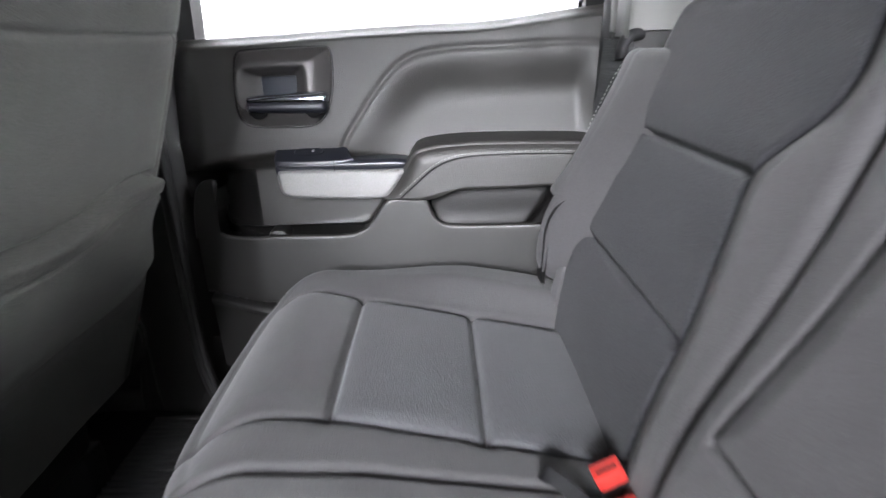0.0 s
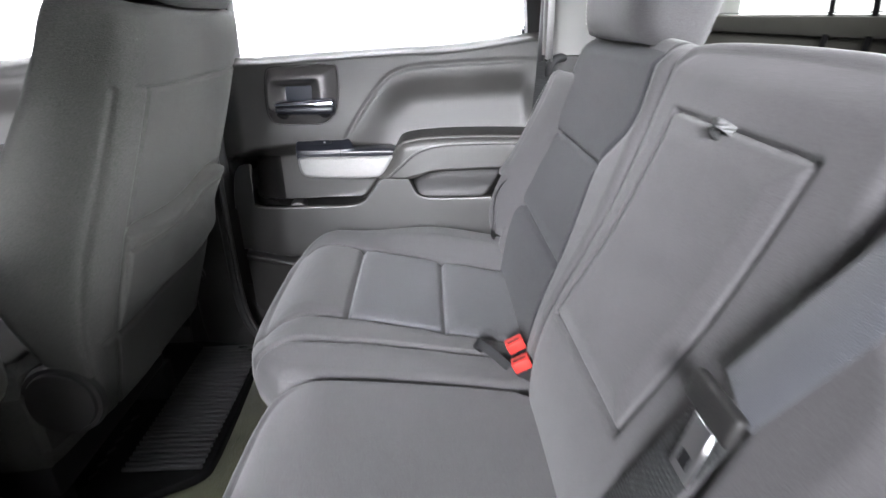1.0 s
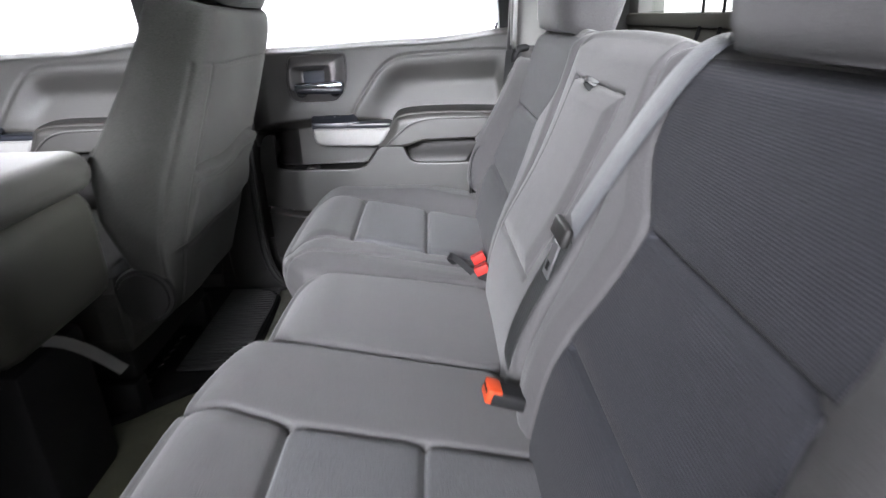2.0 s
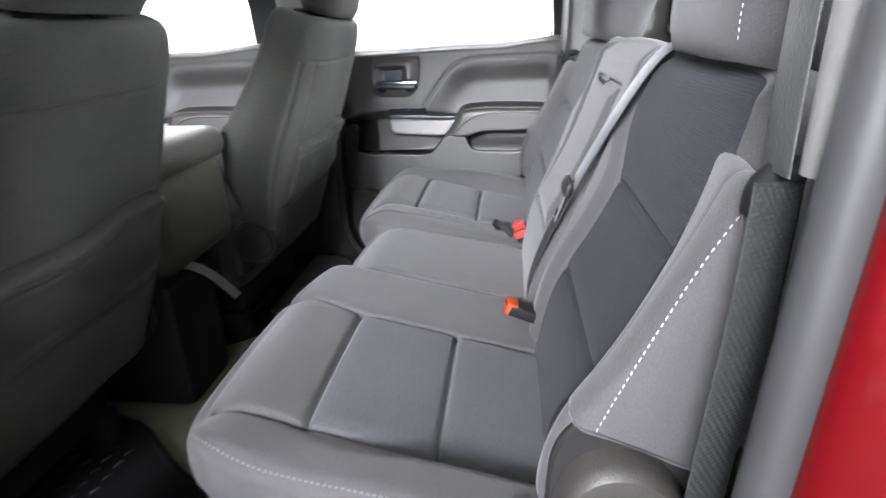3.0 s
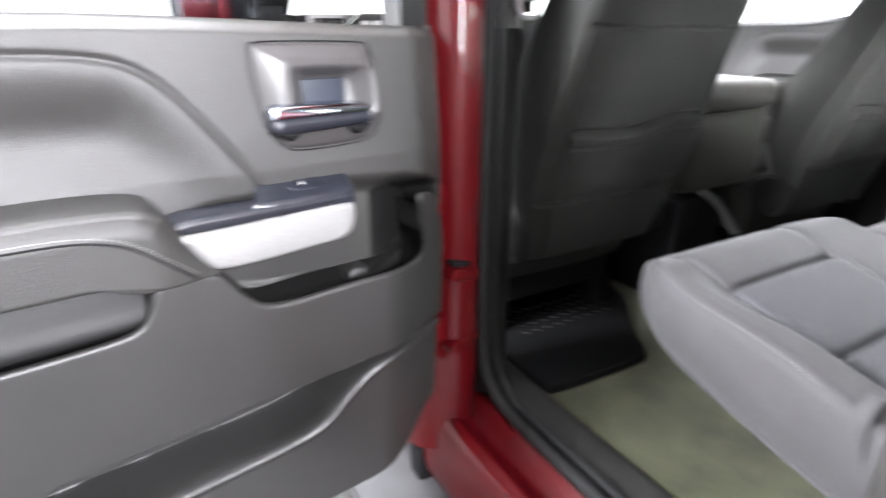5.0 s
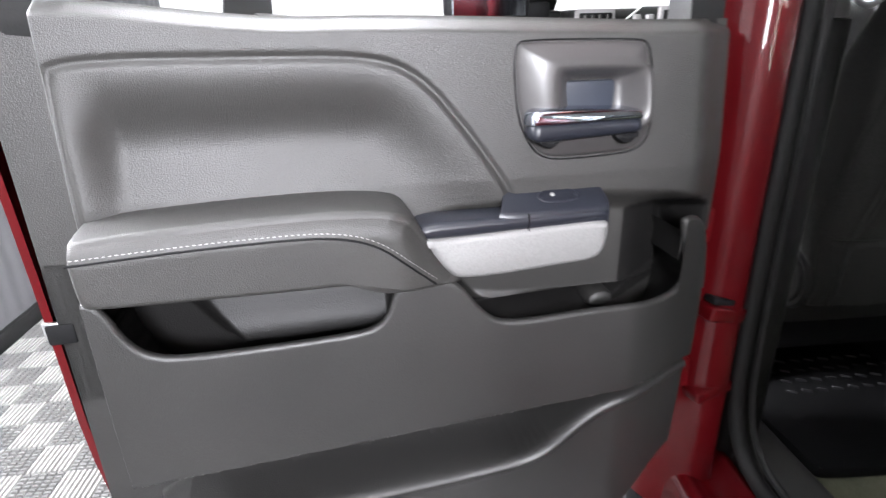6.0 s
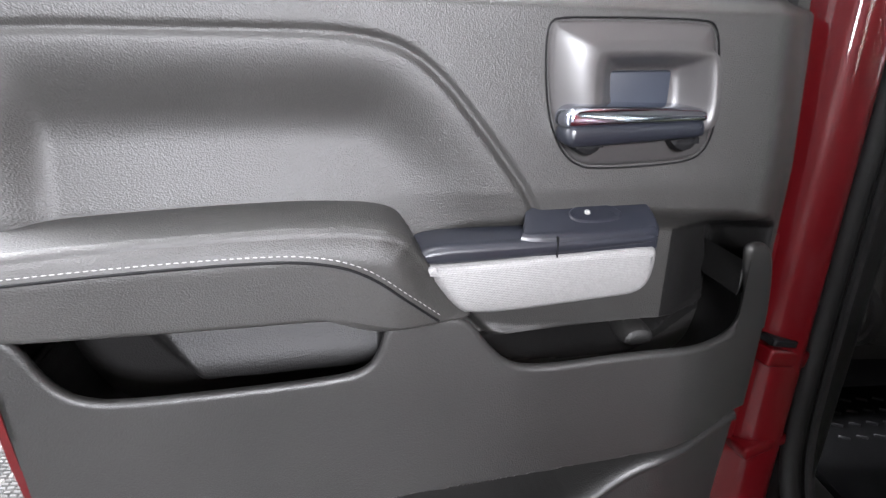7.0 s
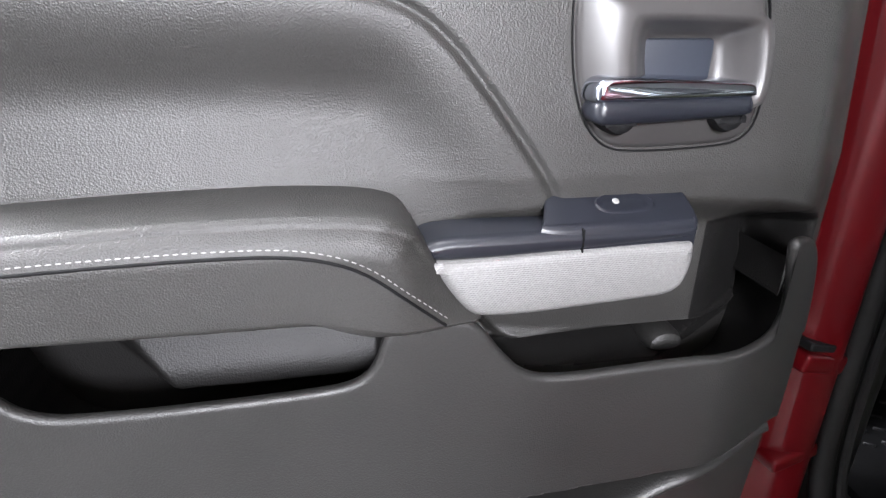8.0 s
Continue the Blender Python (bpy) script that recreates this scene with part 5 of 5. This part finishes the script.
part("tongue", rbox(-0.013, 0.013, -0.055, -0.010, -0.0015, 0.0015, 0.001, 1, m=lp), STEEL, plate, "bare steel tongue")
part("tongue_slot", rbox(-0.006, 0.006, -0.047, -0.036, -0.002, 0.002, 0.0, 1, m=lp), BLACK, plate)


def buckle(at, axis, wide, size, label, tint):
    """axis points from the button into the body, wide across the button."""
    b = thing("seat_belt_buckle", label, "buckle", at, group="rear belt buckles")
    ex, ey = Vector(axis).normalized(), Vector(wide)
    ey = (ey - ex * ey.dot(ex)).normalized()
    ez = ex.cross(ey)
    m = Matrix((ex, ey, ez)).transposed().to_4x4() @ Matrix.Scale(size, 4)
    part("body", rbox(-0.030, 0.050, -0.019, 0.019, -0.012, 0.012, 0.006, 3, m=m), BLACK, b)
    part("button", rbox(-0.036, -0.014, -0.0175, 0.0175, -0.0105, 0.0135, 0.003, 2, m=m), tint, b, "bright release button")
    part("slot", rbox(-0.0372, -0.034, -0.012, 0.012, 0.004, 0.007, 0.0, 1, m=m), BLACK, b)
    return b


buckle((0.672, 0.236, 0.310), (0.45, 0.05, -0.9), (0.9, 0.05, 0.45), 0.78, "red-buttoned belt buckle between the seat cushions", RED_BUTTON)
buckle((0.676, 0.196, 0.302), (0.45, -0.05, -0.9), (0.9, -0.05, 0.45), 0.78, "red-buttoned belt buckle between the seat cushions", RED_BUTTON)
buckle((0.664, -0.224, 0.335), (0.9, 0.05, -0.35), (0.0, 1.0, 0.0), 0.85, "orange-red buttoned belt buckle on a dark stalk", ORANGE_BUTTON)
loop_strap = thing("buckle_strap", "short black elastic strap beside the buckles", "strap", (0.62, 0.20, 0.33))
ribbon("webbing", [(0.03, 0.0, -0.02), (-0.005, 0.01, 0.012), (-0.02, 0.03, 0.008), (0.0, 0.045, -0.02)], (0.6, 0, 1), 0.014, 0.002, BLACK, loop_strap, n=24)


def shoulder_belt(s):
    b = thing("shoulder_seat_belt", "ribbed grey shoulder belt running through a black guide", "seat belt", (0.797, s * 0.728, 0.692), group="shoulder belts")
    side, high = (0.80, s * -0.55, 0), (0.10, s * -0.99, 0)
    # One belt in two tones: upper paler as lit, lower darker as shaded.
    ribbon("upper_webbing", [(0.006, s * -0.013, 0.36), (0.003, s * -0.013, 0.22), (0.001, s * -0.013, 0.07), (0.0, s * -0.008, 0.0)], high, 0.047, 0.0018, WEB_GREEN, b, "ribbed webbing, paler as lit")
    ribbon("lower_webbing", [(0.0, s * 0.0, -0.004), (-0.004, s * 0.008, -0.07), (-0.018, s * 0.016, -0.24), (-0.026, s * 0.016, -0.42), (-0.030, s * 0.012, -0.66)], side, 0.047, 0.0020, WEB_DARK, b, "ribbed webbing, darker as shaded")
    path = [(-0.002, s * -0.022, -0.030), (-0.002, s * -0.020, -0.012), (0.008, s * -0.014, 0.001), (0.026, s * 0.004, 0.004), (0.042, s * 0.020, 0.002)]
    tube("guide", path, 0.009, BLACK, b, "black plastic belt guide", n=30)
    return b


shoulder_belt(1)
shoulder_belt(-1)
for y in (0.30, 0.22):
    st = thing("tether_strap", "thin dark tether strap behind the seat back", "strap", (0.95, y, 0.6), group="tether straps")
    ribbon("webbing", [(0.07, -0.018, 0.04), (0.115, -0.012, 0.105), (0.130, -0.004, 0.15), (0.134, 0.006, 0.21)], (0, 1, 0), 0.012, 0.0016, BLACK, st, n=30)
tag = thing("floor_strap", "pale webbing strap hanging behind the centre console", "strap", (-0.05, 0.0, 0.0))
ribbon("webbing", [(-0.07, -0.04, 0.285), (-0.035, -0.015, 0.318), (0.0, 0.012, 0.305), (0.03, 0.04, 0.265), (0.055, 0.075, 0.20)], (0.5, 0.5, 0.5), 0.020, 0.002, TAG, tag, n=40)
# window lock pin on the far door
pin = thing("lock_pin", "small chrome lock pin on the door sill", "pin", (0.763, 0.845, 0.725))
tube("stem", [(0, 0, -0.01), (0, 0, 0.028)], 0.0035, BLACK, pin, n=4)
part("knob", rbox(-0.005, 0.005, -0.005, 0.005, 0.022, 0.032, 0.003), CHROME, pin)

# ---- vented floor tiles, kept last ----
tiles = thing("vented_floor", "light grey ribbed and vented booth floor tiles", "floor", (0, 0, GROUND), kind="structure")
SIZE, RIBS = 0.133, 8


def tile_mesh(along_x, name):
    verts, faces = [], []

    def add(x0, x1, y0, y1, z0, z1):
        b = len(verts)
        verts.extend([(x0, y0, z0), (x1, y0, z0), (x1, y1, z0), (x0, y1, z0), (x0 + 0.001, y0 + 0.001, z1), (x1 - 0.001, y0 + 0.001, z1), (x1 - 0.001, y1 - 0.001, z1), (x0 + 0.001, y1 - 0.001, z1)])
        faces.extend([(b + 4, b + 5, b + 6, b + 7), (b, b + 1, b + 5, b + 4), (b + 1, b + 2, b + 6, b + 5), (b + 2, b + 3, b + 7, b + 6), (b + 3, b, b + 4, b + 7)])
    h = SIZE / 2
    for i in range(RIBS):
        a = -h + (i + 0.2) * SIZE / RIBS
        b2 = -h + (i + 0.8) * SIZE / RIBS
        if along_x:
            add(-h + 0.002, h - 0.002, a, b2, -0.010, 0)
        else:
            for k in range(5):
                add(a, b2, -h + (k + 0.12) * SIZE / 5, -h + (k + 0.88) * SIZE / 5, -0.010, 0)
    me = bpy.data.meshes.new(name)
    me.from_pydata(verts, [], faces)
    me.materials.append(TILE if along_x else TILE_DARK)
    return me


KINDS = [tile_mesh(True, "tile"), tile_mesh(False, "tile")]
for i, j in [(i, j) for i in range(-21, 8) for j in range(-23, -6) if (i < 1 and j < -12) or (i >= -2 and j >= -12)]:
    t = new("tile", KINDS[(i + j) % 2])
    t.parent = tiles
    t.location = ((i + 0.5) * SIZE, (j + 0.5) * SIZE, 0)
